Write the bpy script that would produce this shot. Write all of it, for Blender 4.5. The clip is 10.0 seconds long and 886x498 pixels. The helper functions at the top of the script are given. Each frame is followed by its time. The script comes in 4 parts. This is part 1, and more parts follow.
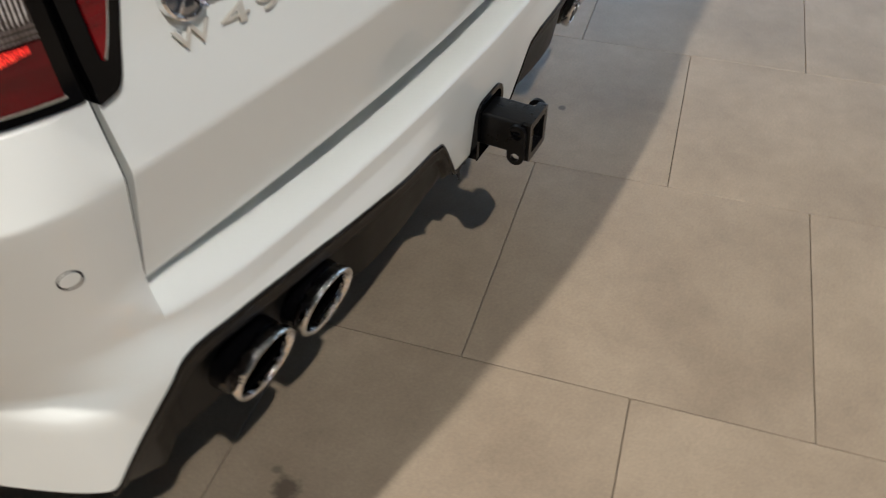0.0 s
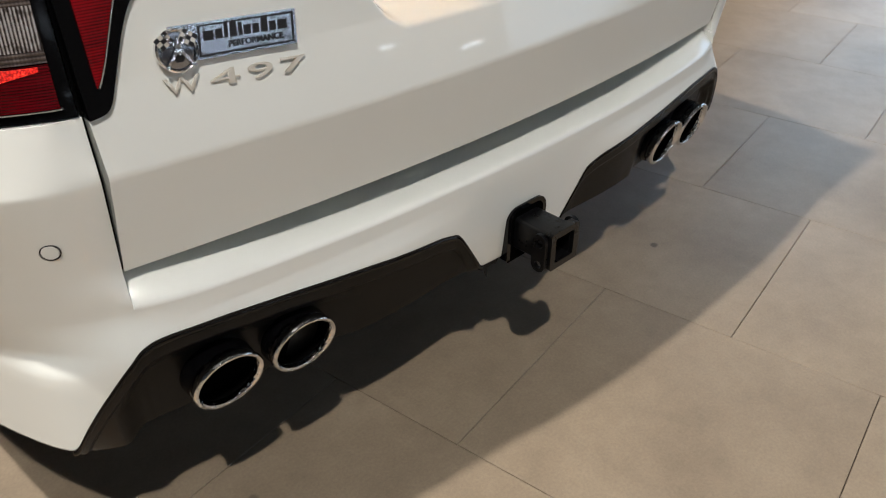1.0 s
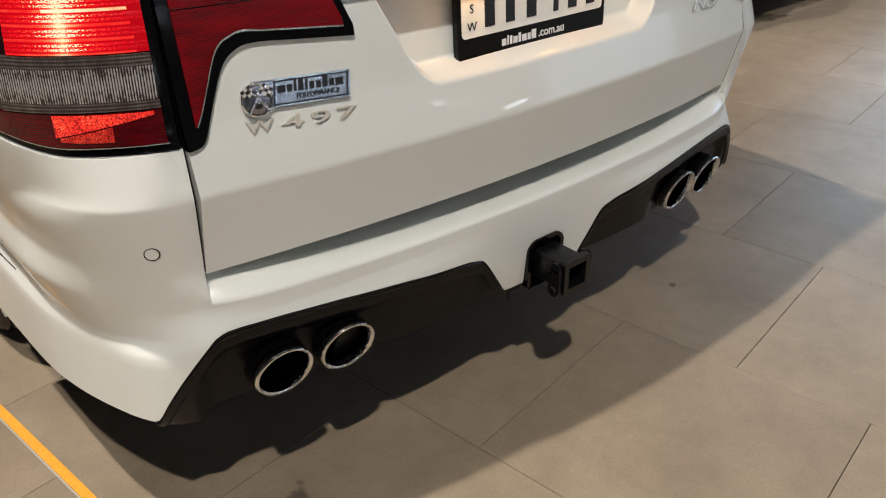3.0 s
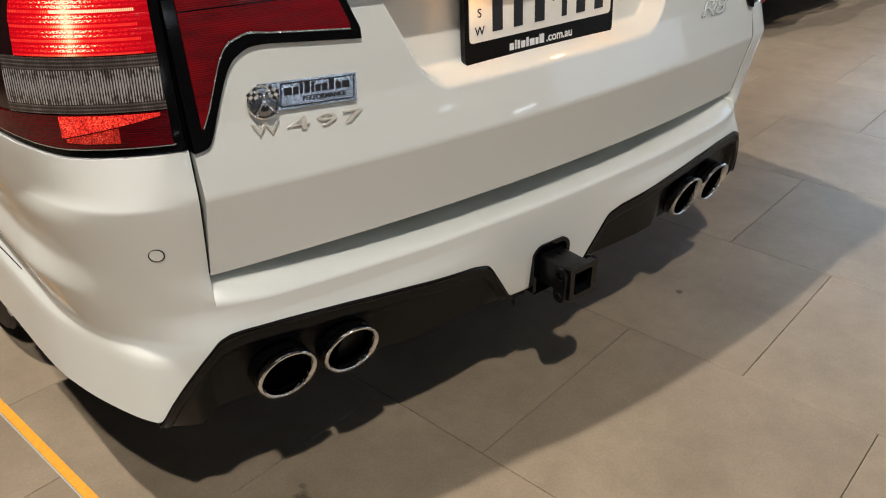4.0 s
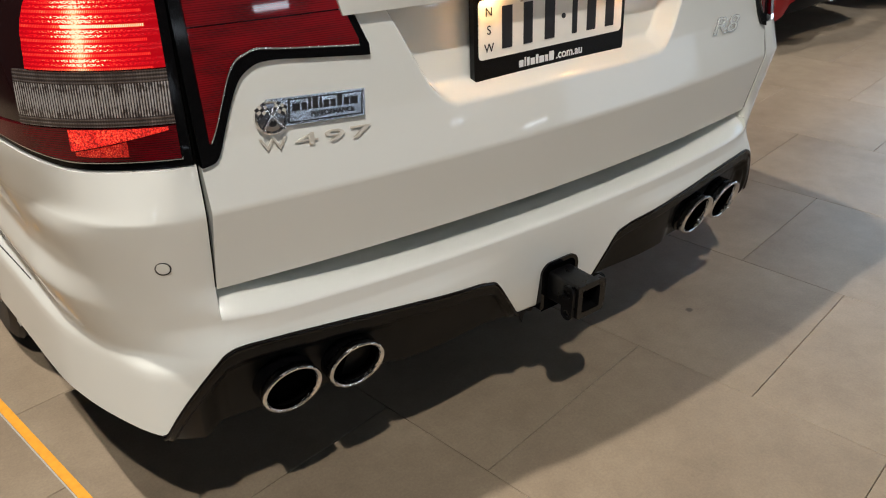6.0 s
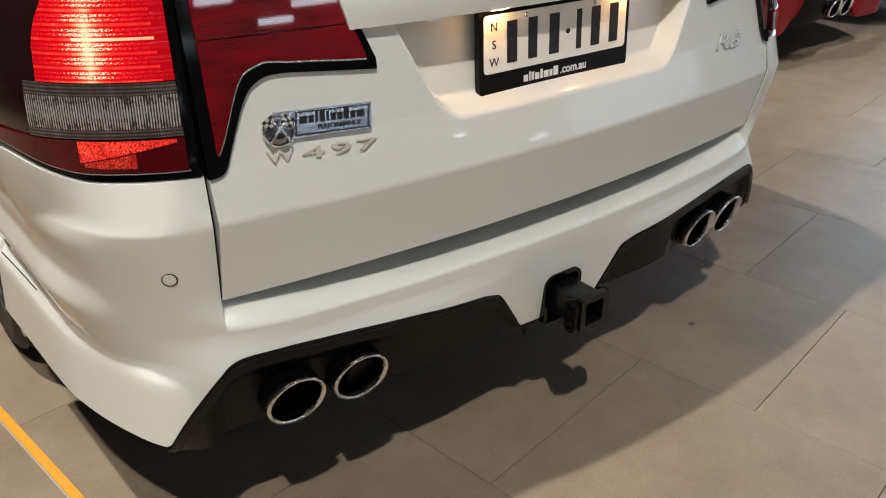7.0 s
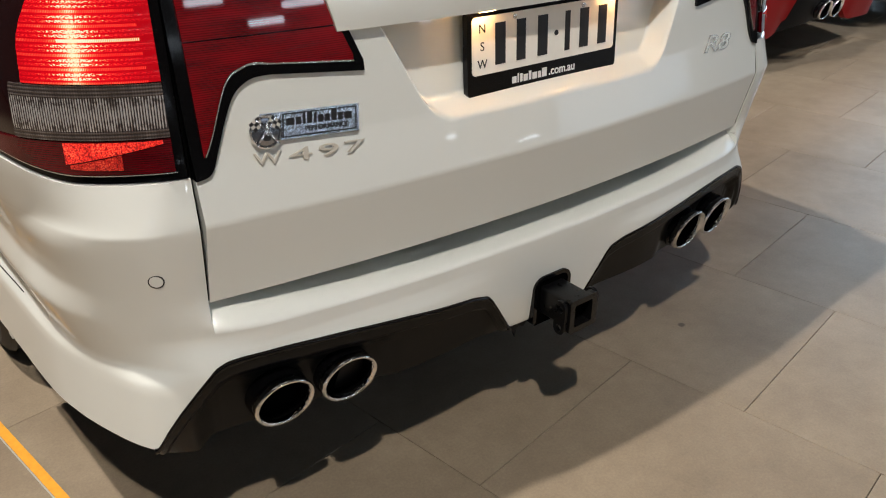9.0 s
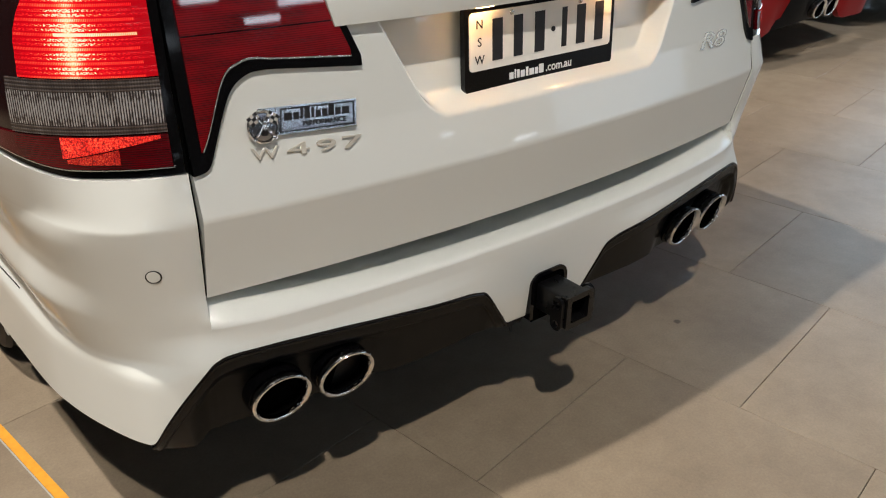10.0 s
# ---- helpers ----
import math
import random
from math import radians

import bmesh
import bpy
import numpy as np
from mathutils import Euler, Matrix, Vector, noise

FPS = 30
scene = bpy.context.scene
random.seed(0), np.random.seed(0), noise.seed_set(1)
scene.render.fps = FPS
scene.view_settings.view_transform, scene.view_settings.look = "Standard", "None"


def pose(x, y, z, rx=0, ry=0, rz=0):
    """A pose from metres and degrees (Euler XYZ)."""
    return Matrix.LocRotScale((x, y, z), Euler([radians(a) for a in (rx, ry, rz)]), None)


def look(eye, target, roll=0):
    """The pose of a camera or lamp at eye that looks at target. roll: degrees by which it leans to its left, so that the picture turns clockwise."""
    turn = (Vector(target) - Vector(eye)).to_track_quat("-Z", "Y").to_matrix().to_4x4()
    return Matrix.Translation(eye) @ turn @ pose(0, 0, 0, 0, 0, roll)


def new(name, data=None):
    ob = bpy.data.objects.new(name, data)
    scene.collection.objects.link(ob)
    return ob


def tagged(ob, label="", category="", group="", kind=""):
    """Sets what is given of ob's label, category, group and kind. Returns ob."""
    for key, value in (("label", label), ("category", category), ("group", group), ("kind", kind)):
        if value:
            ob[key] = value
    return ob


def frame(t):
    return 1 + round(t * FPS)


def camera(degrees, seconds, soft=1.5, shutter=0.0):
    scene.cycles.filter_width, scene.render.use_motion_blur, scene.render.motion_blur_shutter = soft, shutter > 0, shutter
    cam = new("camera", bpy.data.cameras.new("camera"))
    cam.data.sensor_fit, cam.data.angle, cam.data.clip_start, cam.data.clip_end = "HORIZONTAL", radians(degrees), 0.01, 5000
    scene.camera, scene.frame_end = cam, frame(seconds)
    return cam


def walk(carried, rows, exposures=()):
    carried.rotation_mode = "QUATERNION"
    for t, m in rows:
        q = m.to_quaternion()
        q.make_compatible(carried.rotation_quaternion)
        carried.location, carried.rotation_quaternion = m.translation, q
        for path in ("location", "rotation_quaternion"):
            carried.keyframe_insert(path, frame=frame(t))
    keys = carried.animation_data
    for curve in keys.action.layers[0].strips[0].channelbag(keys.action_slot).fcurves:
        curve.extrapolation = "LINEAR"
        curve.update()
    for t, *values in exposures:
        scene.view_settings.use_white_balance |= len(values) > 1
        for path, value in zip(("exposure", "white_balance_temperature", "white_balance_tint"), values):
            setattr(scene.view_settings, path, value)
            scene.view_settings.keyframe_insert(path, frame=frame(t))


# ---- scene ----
cam = camera(57.9, 10.0, soft=1.1, shutter=0.4)
PATH = [
    (0, (-1.1, -0.437, 1.143), (0.199, 0.221, -0.228), 0.1),
    (0.1, (-1.093, -0.478, 1.133), (0.204, 0.213, -0.221), 1.0),
    (0.2, (-1.080, -0.520, 1.127), (0.210, 0.218, -0.210), 1.4),
    (0.3, (-1.064, -0.559, 1.124), (0.214, 0.234, -0.191), 1.4),
    (0.5, (-1.031, -0.61, 1.117), (0.226, 0.304, -0.142), 0.8),
    (0.7, (-1.014, -0.650, 1.139), (0.218, 0.364, -0.068), 1.2),
    (1, (-1.008, -0.784, 1.144), (0.151, 0.41, 0.035), -0.1),
    (1.2, (-1.031, -0.861, 1.137), (0.101, 0.385, 0.056), -0.3),
    (1.5, (-1.075, -0.949, 1.168), (0.019, 0.339, 0.097), -1.1),
    (2, (-1.113, -0.977, 1.204), (-0.01, 0.327, 0.164), -0.8),
    (2.5, (-1.119, -0.986, 1.213), (-0.009, 0.341, 0.208), -0.8),
    (3, (-1.12, -0.987, 1.218), (-0.018, 0.355, 0.226), -0.8),
    (4.5, (-1.107, -0.986, 1.216), (-0.021, 0.379, 0.237), -0.4),
    (5, (-1.101, -0.989, 1.216), (-0.021, 0.386, 0.244), -0.5),
    (6.5, (-1.105, -0.988, 1.223), (-0.028, 0.408, 0.279), -0.1),
    (7, (-1.112, -0.989, 1.223), (-0.028, 0.413, 0.296), -0.0),
    (7.5, (-1.104, -0.993, 1.224), (-0.017, 0.41, 0.302), -0.0),
    (8, (-1.099, -0.996, 1.22), (-0.011, 0.408, 0.301), -0.1),
    (8.5, (-1.104, -0.997, 1.223), (-0.014, 0.404, 0.301), 0.0),
    (9, (-1.104, -0.994, 1.224), (-0.007, 0.399, 0.299), 0.2),
    (9.5, (-1.104, -0.993, 1.224), (-0.004, 0.396, 0.296), 0.3),
    (10, (-1.11, -0.994, 1.219), (-0.003, 0.39, 0.292), 0.4),
]
walk(cam, [(t, look(eye, target, roll)) for t, eye, target, roll in PATH], [(0.0, 0.02, 5780, 10), (0.6, 0.05, 5780, 10), (1.4, 0.05, 6060, 10), (2.4, 0.0, 6060, 10), (10.0, -0.04, 6060, 10)])

# ---- world, lamps and exposure ----
world = bpy.data.worlds.new("showroom_air")
scene.world = world
world.use_nodes = True
world.node_tree.nodes["Background"].inputs[0].default_value = (0.75, 0.85, 1.0, 1)
world.node_tree.nodes["Background"].inputs[1].default_value = 0.003


def lamp(name, m, power, colour, radius, cone):
    data = bpy.data.lights.new(name, "SPOT")
    data.energy, data.color = power, colour
    data.shadow_soft_size = radius
    data.spot_size, data.spot_blend = radians(cone), 0.6
    ob = new(name, data)
    ob.matrix_world = m
    return ob


WARM = (1.0, 0.885, 0.74)
lamp("spot_behind", look((-2.25, -2.6, 6.0), (-0.1, 0.1, 0.3)), 1210, WARM, radius=0.08, cone=115)
lamp("spot_ahead", look((-2.25, 1.08, 6.0), (0.2, -0.5, 0.0)), 1500, WARM, radius=0.06, cone=120)
# Unseen fill lamp, added to lift the floor round the red hatchback.
lamp("fill_aside", look((2.7, -1.9, 6.0), (3.5, 1.75, 0.0)), 1150, (1.0, 0.95, 0.88), radius=0.12, cone=32)
# ---- materials ----


def mat(name, colour, rough=0.5, metal=0.0, coat=0.0, vary=0.0, scale=8.0, bump=0.0, bump_scale=200.0, emit=None, power=0.0, spec=0.5, rough_vary=0.0):
    m = bpy.data.materials.new(name)
    m.use_nodes = True
    nt = m.node_tree
    b = nt.nodes["Principled BSDF"]
    b.inputs["Base Color"].default_value = (*colour, 1)
    b.inputs["Roughness"].default_value = rough
    b.inputs["Metallic"].default_value = metal
    b.inputs["Coat Weight"].default_value = coat
    b.inputs["Coat Roughness"].default_value = 0.03
    b.inputs["Specular IOR Level"].default_value = spec
    co = nt.nodes.new("ShaderNodeTexCoord").outputs["Object"]
    if vary or rough_vary:
        n = nt.nodes.new("ShaderNodeTexNoise")
        n.inputs["Scale"].default_value, n.inputs["Detail"].default_value = scale, 6
        nt.links.new(co, n.inputs["Vector"])
        if vary:
            mix = nt.nodes.new("ShaderNodeMix")
            mix.data_type = "RGBA"
            mix.inputs[6].default_value = (*[c * (1 - vary) for c in colour], 1)
            mix.inputs[7].default_value = (*[min(1, c * (1 + vary)) for c in colour], 1)
            nt.links.new(n.outputs["Fac"], mix.inputs[0])
            nt.links.new(mix.outputs[2], b.inputs["Base Color"])
        if rough_vary:
            r = nt.nodes.new("ShaderNodeMapRange")
            r.inputs[3].default_value, r.inputs[4].default_value = rough - rough_vary, rough + rough_vary
            nt.links.new(n.outputs["Fac"], r.inputs[0])
            nt.links.new(r.outputs[0], b.inputs["Roughness"])
    if bump:
        n2 = nt.nodes.new("ShaderNodeTexNoise")
        n2.inputs["Scale"].default_value, n2.inputs["Detail"].default_value = bump_scale, 3
        nt.links.new(co, n2.inputs["Vector"])
        bp = nt.nodes.new("ShaderNodeBump")
        bp.inputs["Strength"].default_value, bp.inputs["Distance"].default_value = bump, 0.003 if metal == 1.0 and bump == 1.0 else 0.001
        nt.links.new(n2.outputs["Fac"], bp.inputs["Height"])
        nt.links.new(bp.outputs[0], b.inputs["Normal"])
    if emit:
        b.inputs["Emission Color"].default_value = (*emit, 1)
        b.inputs["Emission Strength"].default_value = power
    return m


WHITE = mat("white_paint", (0.765, 0.785, 0.755), 0.35, coat=1.0, vary=0.02, scale=3, bump=0.015, bump_scale=25)
RED_PAINT = mat("red_paint", (0.19, 0.0008, 0.0015), 0.3, spec=0.12, coat=0.0, vary=0.05, scale=3)
GREY_PAINT = mat("grey_paint", (0.05, 0.048, 0.046), 0.3, coat=0.5, vary=0.08, scale=3)
PLASTIC = mat("dark_plastic", (0.0042, 0.0040, 0.0040), 0.33, vary=0.25, scale=30, bump=0.2, bump_scale=900, rough_vary=0.08, spec=0.19)
GLOSS_BLACK = mat("gloss_black", (0.002, 0.002, 0.0024), 0.10, spec=0.30, rough_vary=0.03)
CHROME = mat("chrome", (0.82, 0.82, 0.83), 0.06, metal=1.0, rough_vary=0.04, scale=60, bump=1.0, bump_scale=110)
SATIN_CHROME = mat("satin_chrome", (0.80, 0.78, 0.74), 0.25, metal=0.8, vary=0.05, scale=60)
# Near-black colour standing for shade in hollows and underneath; also on the seal.
SHADE_BLACK = mat("shade_black", (0.0018, 0.0018, 0.0018), 0.9, vary=0.3, scale=40, spec=0.0)
STEEL_BLACK = mat("black_steel", (0.0035, 0.0035, 0.004), 0.30, vary=0.35, scale=50, bump=0.3, bump_scale=400, rough_vary=0.12, spec=0.35)
RUBBER = mat("rubber", (0.018, 0.017, 0.016), 0.7, vary=0.3, scale=30, bump=0.3, bump_scale=300)
BADGE_SATIN = mat("badge_satin", (0.64, 0.605, 0.53), 0.30, metal=0.3, vary=0.05, scale=60)
BADGE_STEEL = mat("badge_steel", (0.36, 0.38, 0.42), 0.20, metal=1.0, vary=0.05, scale=60)
ALLOY = mat("alloy", (0.45, 0.45, 0.46), 0.3, metal=1.0, vary=0.05)
TINTED = mat("tinted_glass", (0.006, 0.007, 0.008), 0.05, coat=1.0)
PLATE_WHITE = mat("plate_white", (0.88, 0.86, 0.80), 0.4, vary=0.06, scale=40)
INK = mat("ink", (0.008, 0.008, 0.010), 0.5)
PRINT = mat("print_white", (0.80, 0.80, 0.80), 0.5)
SMOKED = mat("smoked_lens", (0.014, 0.004, 0.004), 0.06, coat=1.0, vary=0.3, scale=12)
BULB = mat("plate_bulb", (1, 0.9, 0.7), 0.4, emit=(1.0, 0.50, 0.17), power=74)
ORANGE = mat("orange_tape", (0.72, 0.33, 0.025), 0.5, vary=0.22, scale=60, bump=0.2, bump_scale=120)
TRIM = mat("tape_edge", (0.42, 0.40, 0.37), 0.5, vary=0.15, scale=60)
GROUT = mat("grout", (0.135, 0.114, 0.094), 0.8, vary=0.3, scale=40)
WALL = mat("wall_paint", (0.09, 0.088, 0.087), 0.7, vary=0.05, scale=1.5)
CEIL = mat("ceiling_paint", (0.06, 0.06, 0.06), 0.8, vary=0.05, scale=1.5)
GLARE_PANE = mat("glaring_daylight_pane", (0.8, 0.9, 1.0), 0.3, emit=(0.68, 0.85, 1.0), power=4.9)
EAST_PANE = mat("bright_daylight_pane", (0.8, 0.9, 1.0), 0.3, emit=(0.68, 0.85, 1.0), power=1.9)
# Panes of the added south windows, fill for the wagon's rear panels.
SIDE_FILL_PANE = mat("side_fill_pane", (0.8, 0.9, 1.0), 0.3, emit=(0.68, 0.85, 1.0), power=0.85)
FILL_PANE = mat("fill_pane", (0.8, 0.9, 1.0), 0.3, emit=(0.86, 0.93, 1.0), power=0.65)


def nodes_of(m):
    """Small helpers for node trees: math and noise."""
    nt = m.node_tree

    def link(v, socket):
        if isinstance(v, (int, float, tuple)):
            socket.default_value = v
        else:
            nt.links.new(v, socket)

    def calc(op, a, c=None):
        n = nt.nodes.new("ShaderNodeMath")
        n.operation = op
        link(a, n.inputs[0])
        if c is not None:
            link(c, n.inputs[1])
        return n.outputs[0]

    def grain(scale, detail, vec):
        n = nt.nodes.new("ShaderNodeTexNoise")
        n.inputs["Scale"].default_value, n.inputs["Detail"].default_value = scale, detail
        nt.links.new(vec, n.inputs["Vector"])
        return n.outputs["Fac"]

    def ramp(fac, stops):
        n = nt.nodes.new("ShaderNodeValToRGB")
        e = n.color_ramp.elements
        e[0].position, e[0].color = stops[0][0], (*stops[0][1], 1)
        e[1].position, e[1].color = stops[-1][0], (*stops[-1][1], 1)
        for p, c in stops[1:-1]:
            e.new(p).color = (*c, 1)
        nt.links.new(fac, n.inputs[0])
        return n.outputs[0]

    def relief(height, distance, strength=1.0):
        n = nt.nodes.new("ShaderNodeBump")
        n.inputs["Strength"].default_value, n.inputs["Distance"].default_value = strength, distance
        nt.links.new(height, n.inputs["Height"])
        nt.links.new(n.outputs[0], nt.nodes["Principled BSDF"].inputs["Normal"])
    co = nt.nodes.new("ShaderNodeTexCoord").outputs["Object"]
    sep = nt.nodes.new("ShaderNodeSeparateXYZ")
    nt.links.new(co, sep.inputs[0])
    return nt, nt.nodes["Principled BSDF"], calc, grain, ramp, relief, co, sep.outputs


def lit_lens():
    """The glowing upper lens: toothed prism bands, with the lamp's hot spots behind them."""
    m = mat("lit_lens", (0.06, 0.0005, 0.001), 0.22, coat=0.12, spec=0.2)
    nt, b, calc, grain, ramp, relief, co, xyz = nodes_of(m)
    across = calc("ADD", xyz[0], calc("MULTIPLY", xyz[1], -0.8))
    up = calc("MULTIPLY", calc("SUBTRACT", xyz[2], 0.9515), 1 / 0.0188)
    ph = calc("FRACT", up)

    def ridge(centre, half):
        return calc("MAXIMUM", 0.0, calc("SUBTRACT", 1.0, calc("DIVIDE", calc("ABSOLUTE", calc("SUBTRACT", ph, centre)), half)))
    cell = nt.nodes.new("ShaderNodeCombineXYZ")
    nt.links.new(calc("MULTIPLY", across, 1.0), cell.inputs[0])
    nt.links.new(calc("MULTIPLY", xyz[2], 2.2), cell.inputs[2])
    pearl = grain(260, 2, cell.outputs[0])
    patch = grain(34, 2, cell.outputs[0])
    teeth = calc("POWER", calc("ABSOLUTE", calc("SINE", calc("MULTIPLY", across, 1050.0))), 2.0)
    band = calc("MULTIPLY", calc("MINIMUM", 1.0, calc("MULTIPLY", ridge(0.16, 0.13), 2.5)), calc("LESS_THAN", xyz[0], -0.752))
    rows = calc("MAXIMUM", calc("MINIMUM", 1.0, calc("MULTIPLY", ridge(0.50, 0.13), 1.5)), calc("MINIMUM", 1.0, calc("MULTIPLY", ridge(0.80, 0.13), 1.5)))
    beads = calc("MULTIPLY", rows, calc("MAXIMUM", 0.0, calc("MULTIPLY", calc("SUBTRACT", pearl, 0.41), 5.0)))
    dx = calc("DIVIDE", calc("SUBTRACT", across, HOT[0] - 0.8 * HOT[1]), 0.030)
    dz = calc("DIVIDE", calc("SUBTRACT", xyz[2], HOT[2]), 0.055)
    r2 = calc("ADD", calc("MULTIPLY", dx, dx), calc("MULTIPLY", dz, dz))
    core = calc("POWER", 2.718, calc("MULTIPLY", r2, -1.0))
    wide = calc("POWER", 2.718, calc("MULTIPLY", r2, -0.10))
    level = calc("ADD", calc("MULTIPLY", beads, calc("ADD", calc("MULTIPLY", wide, 0.62), calc("MULTIPLY", core, 1.8))), calc("MULTIPLY", band, calc("MULTIPLY", calc("ADD", 0.12, calc("MULTIPLY", teeth, 0.38)), calc("ADD", 0.35, calc("MULTIPLY", patch, 1.1)))))
    bar = calc("MULTIPLY", calc("LESS_THAN", calc("ABSOLUTE", calc("SUBTRACT", up, 1.16)), 0.12), calc("MULTIPLY", calc("GREATER_THAN", xyz[0], -0.845), calc("LESS_THAN", xyz[0], -0.752)))
    level = calc("ADD", level, calc("MULTIPLY", bar, 0.42))
    level = calc("ADD", level, calc("ADD", 0.10, calc("MULTIPLY", wide, calc("ADD", 0.10, calc("MULTIPLY", patch, 0.16)))))
    level = calc("ADD", level, calc("MULTIPLY", core, 0.26))
    column = calc("POWER", 2.718, calc("ADD", calc("MULTIPLY", calc("MULTIPLY", dx, dx), -5.0), calc("MULTIPLY", calc("MULTIPLY", dz, dz), -0.7)))
    level = calc("ADD", level, calc("MULTIPLY", column, calc("MULTIPLY", pearl, 0.75)))
    colour = ramp(level, [(0.0, (0.16, 0.0, 0.002)), (0.20, (0.58, 0.001, 0.006)), (0.38, (0.95, 0.004, 0.010)), (0.54, (1.0, 0.035, 0.022)), (0.70, (1.0, 0.14, 0.06)), (0.86, (1.0, 0.52, 0.17)), (1.0, (1.0, 0.96, 0.60))])
    nt.links.new(colour, b.inputs["Emission Color"])
    b.inputs["Emission Strength"].default_value = 1.0
    relief(beads, 0.0006, 0.5)
    return m


def ruby_lens(name, dark, light, pitch):
    """Red lens over a ribbed reflector."""
    m = mat(name, light, 0.25, coat=1.0, spec=0.15)
    nt, b, calc, grain, ramp, relief, co, xyz = nodes_of(m)
    rib = calc("ABSOLUTE", calc("SINE", calc("MULTIPLY", xyz[2], math.pi / pitch)))
    cell = nt.nodes.new("ShaderNodeCombineXYZ")
    nt.links.new(calc("MULTIPLY", xyz[0], 0.16), cell.inputs[0])
    nt.links.new(xyz[2], cell.inputs[2])
    bands = grain(75, 3, cell.outputs[0])
    patch = calc("MULTIPLY", calc("ADD", calc("MULTIPLY", grain(9, 4, co), 0.5), calc("MULTIPLY", bands, 0.55)), calc("ADD", 0.60, calc("MULTIPLY", rib, 0.5)))
    nt.links.new(ramp(patch, [(0.30, dark), (0.46, tuple((p + q) / 2 for p, q in zip(dark, light))), (0.66, light)]), b.inputs["Base Color"])
    relief(rib, 0.0003, 0.25)
    return m


def fluted_lens():
    """Clear lens: upright flutes over a dull reflector, stepped bars along both edges."""
    m = mat("clear_lens", (0.4, 0.37, 0.35), 0.14, metal=0.55, coat=1.0)
    nt, b, calc, grain, ramp, relief, co, xyz = nodes_of(m)
    across = calc("ADD", xyz[0], calc("MULTIPLY", xyz[1], -0.75))
    flute = calc("POWER", calc("ABSOLUTE", calc("SINE", calc("MULTIPLY", across, 680.0))), 2.6)
    bars = calc("POWER", calc("ABSOLUTE", calc("SINE", calc("MULTIPLY", xyz[2], 620.0))), 1.5)
    off = calc("ABSOLUTE", calc("SUBTRACT", xyz[2], 0.874))
    mid = calc("LESS_THAN", off, 0.023)
    cell = nt.nodes.new("ShaderNodeCombineXYZ")
    nt.links.new(across, cell.inputs[0])
    nt.links.new(calc("MULTIPLY", xyz[2], 0.35), cell.inputs[2])
    blocks = grain(55, 1, cell.outputs[0])
    # Glints painted into the base colour: scattered sparkle and a bright middle band.
    spark = calc("POWER", grain(150, 3, co), 2.0)
    glint_belt = calc("POWER", 2.718, calc("MULTIPLY", calc("MULTIPLY", off, off), -9000.0))
    h = calc("ADD", calc("MULTIPLY", calc("ADD", 0.12, flute), mid), calc("MULTIPLY", calc("ADD", 0.35, calc("MULTIPLY", bars, 0.4)), calc("SUBTRACT", 1.0, mid)))
    f = calc("MULTIPLY", calc("MULTIPLY", calc("ADD", 0.12, flute), mid), calc("MULTIPLY", calc("ADD", 0.25, calc("MULTIPLY", blocks, 1.2)), calc("ADD", calc("ADD", 0.10, calc("MULTIPLY", spark, 3.2)), calc("MULTIPLY", glint_belt, 0.75))))
    edge = calc("MULTIPLY", calc("SUBTRACT", 1.0, mid), calc("MULTIPLY", calc("ADD", calc("ADD", 0.10, calc("MULTIPLY", flute, 0.10)), calc("MULTIPLY", calc("POWER", bars, 2.0), 0.28)), calc("ADD", 0.3, calc("MULTIPLY", blocks, 1.2))))
    f = calc("ADD", f, edge)
    nt.links.new(ramp(f, [(0.02, (0.040, 0.030, 0.028)), (0.24, (0.105, 0.085, 0.080)), (0.48, (0.26, 0.23, 0.22)), (0.82, (0.86, 0.83, 0.82))]), b.inputs["Base Color"])
    relief(calc("ADD", calc("MULTIPLY", flute, mid), calc("MULTIPLY", calc("MULTIPLY", bars, calc("SUBTRACT", 1.0, mid)), 0.25)), 0.0016, 0.8)
    return m


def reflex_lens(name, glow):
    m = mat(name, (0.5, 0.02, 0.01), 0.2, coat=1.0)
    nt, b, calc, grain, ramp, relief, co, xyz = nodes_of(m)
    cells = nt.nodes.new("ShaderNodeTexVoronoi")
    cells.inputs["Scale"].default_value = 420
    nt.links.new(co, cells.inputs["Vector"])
    # Prism sparkle is painted in; emission stands for the light thrown back.
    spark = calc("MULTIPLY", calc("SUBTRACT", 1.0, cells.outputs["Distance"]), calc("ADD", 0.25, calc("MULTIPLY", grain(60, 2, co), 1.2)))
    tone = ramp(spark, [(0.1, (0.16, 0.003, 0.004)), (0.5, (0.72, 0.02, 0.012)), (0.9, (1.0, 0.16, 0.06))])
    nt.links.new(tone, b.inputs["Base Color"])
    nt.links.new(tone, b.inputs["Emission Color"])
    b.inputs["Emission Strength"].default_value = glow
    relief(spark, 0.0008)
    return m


HOT = (-0.830, 0.160, 0.965)
LENS_LIT = lit_lens()
LENS_DARK = ruby_lens("dark_red_lens", (0.020, 0.0003, 0.001), (0.11, 0.0006, 0.004), 0.0032)
LENS_INNER = ruby_lens("ruby_lens", (0.045, 0.0002, 0.001), (0.23, 0.0003, 0.004), 0.0032)
LENS_CLEAR = fluted_lens()
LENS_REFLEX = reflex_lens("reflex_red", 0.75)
LENS_REFLEX_DIM = reflex_lens("reflex_red_dim", 0.05)


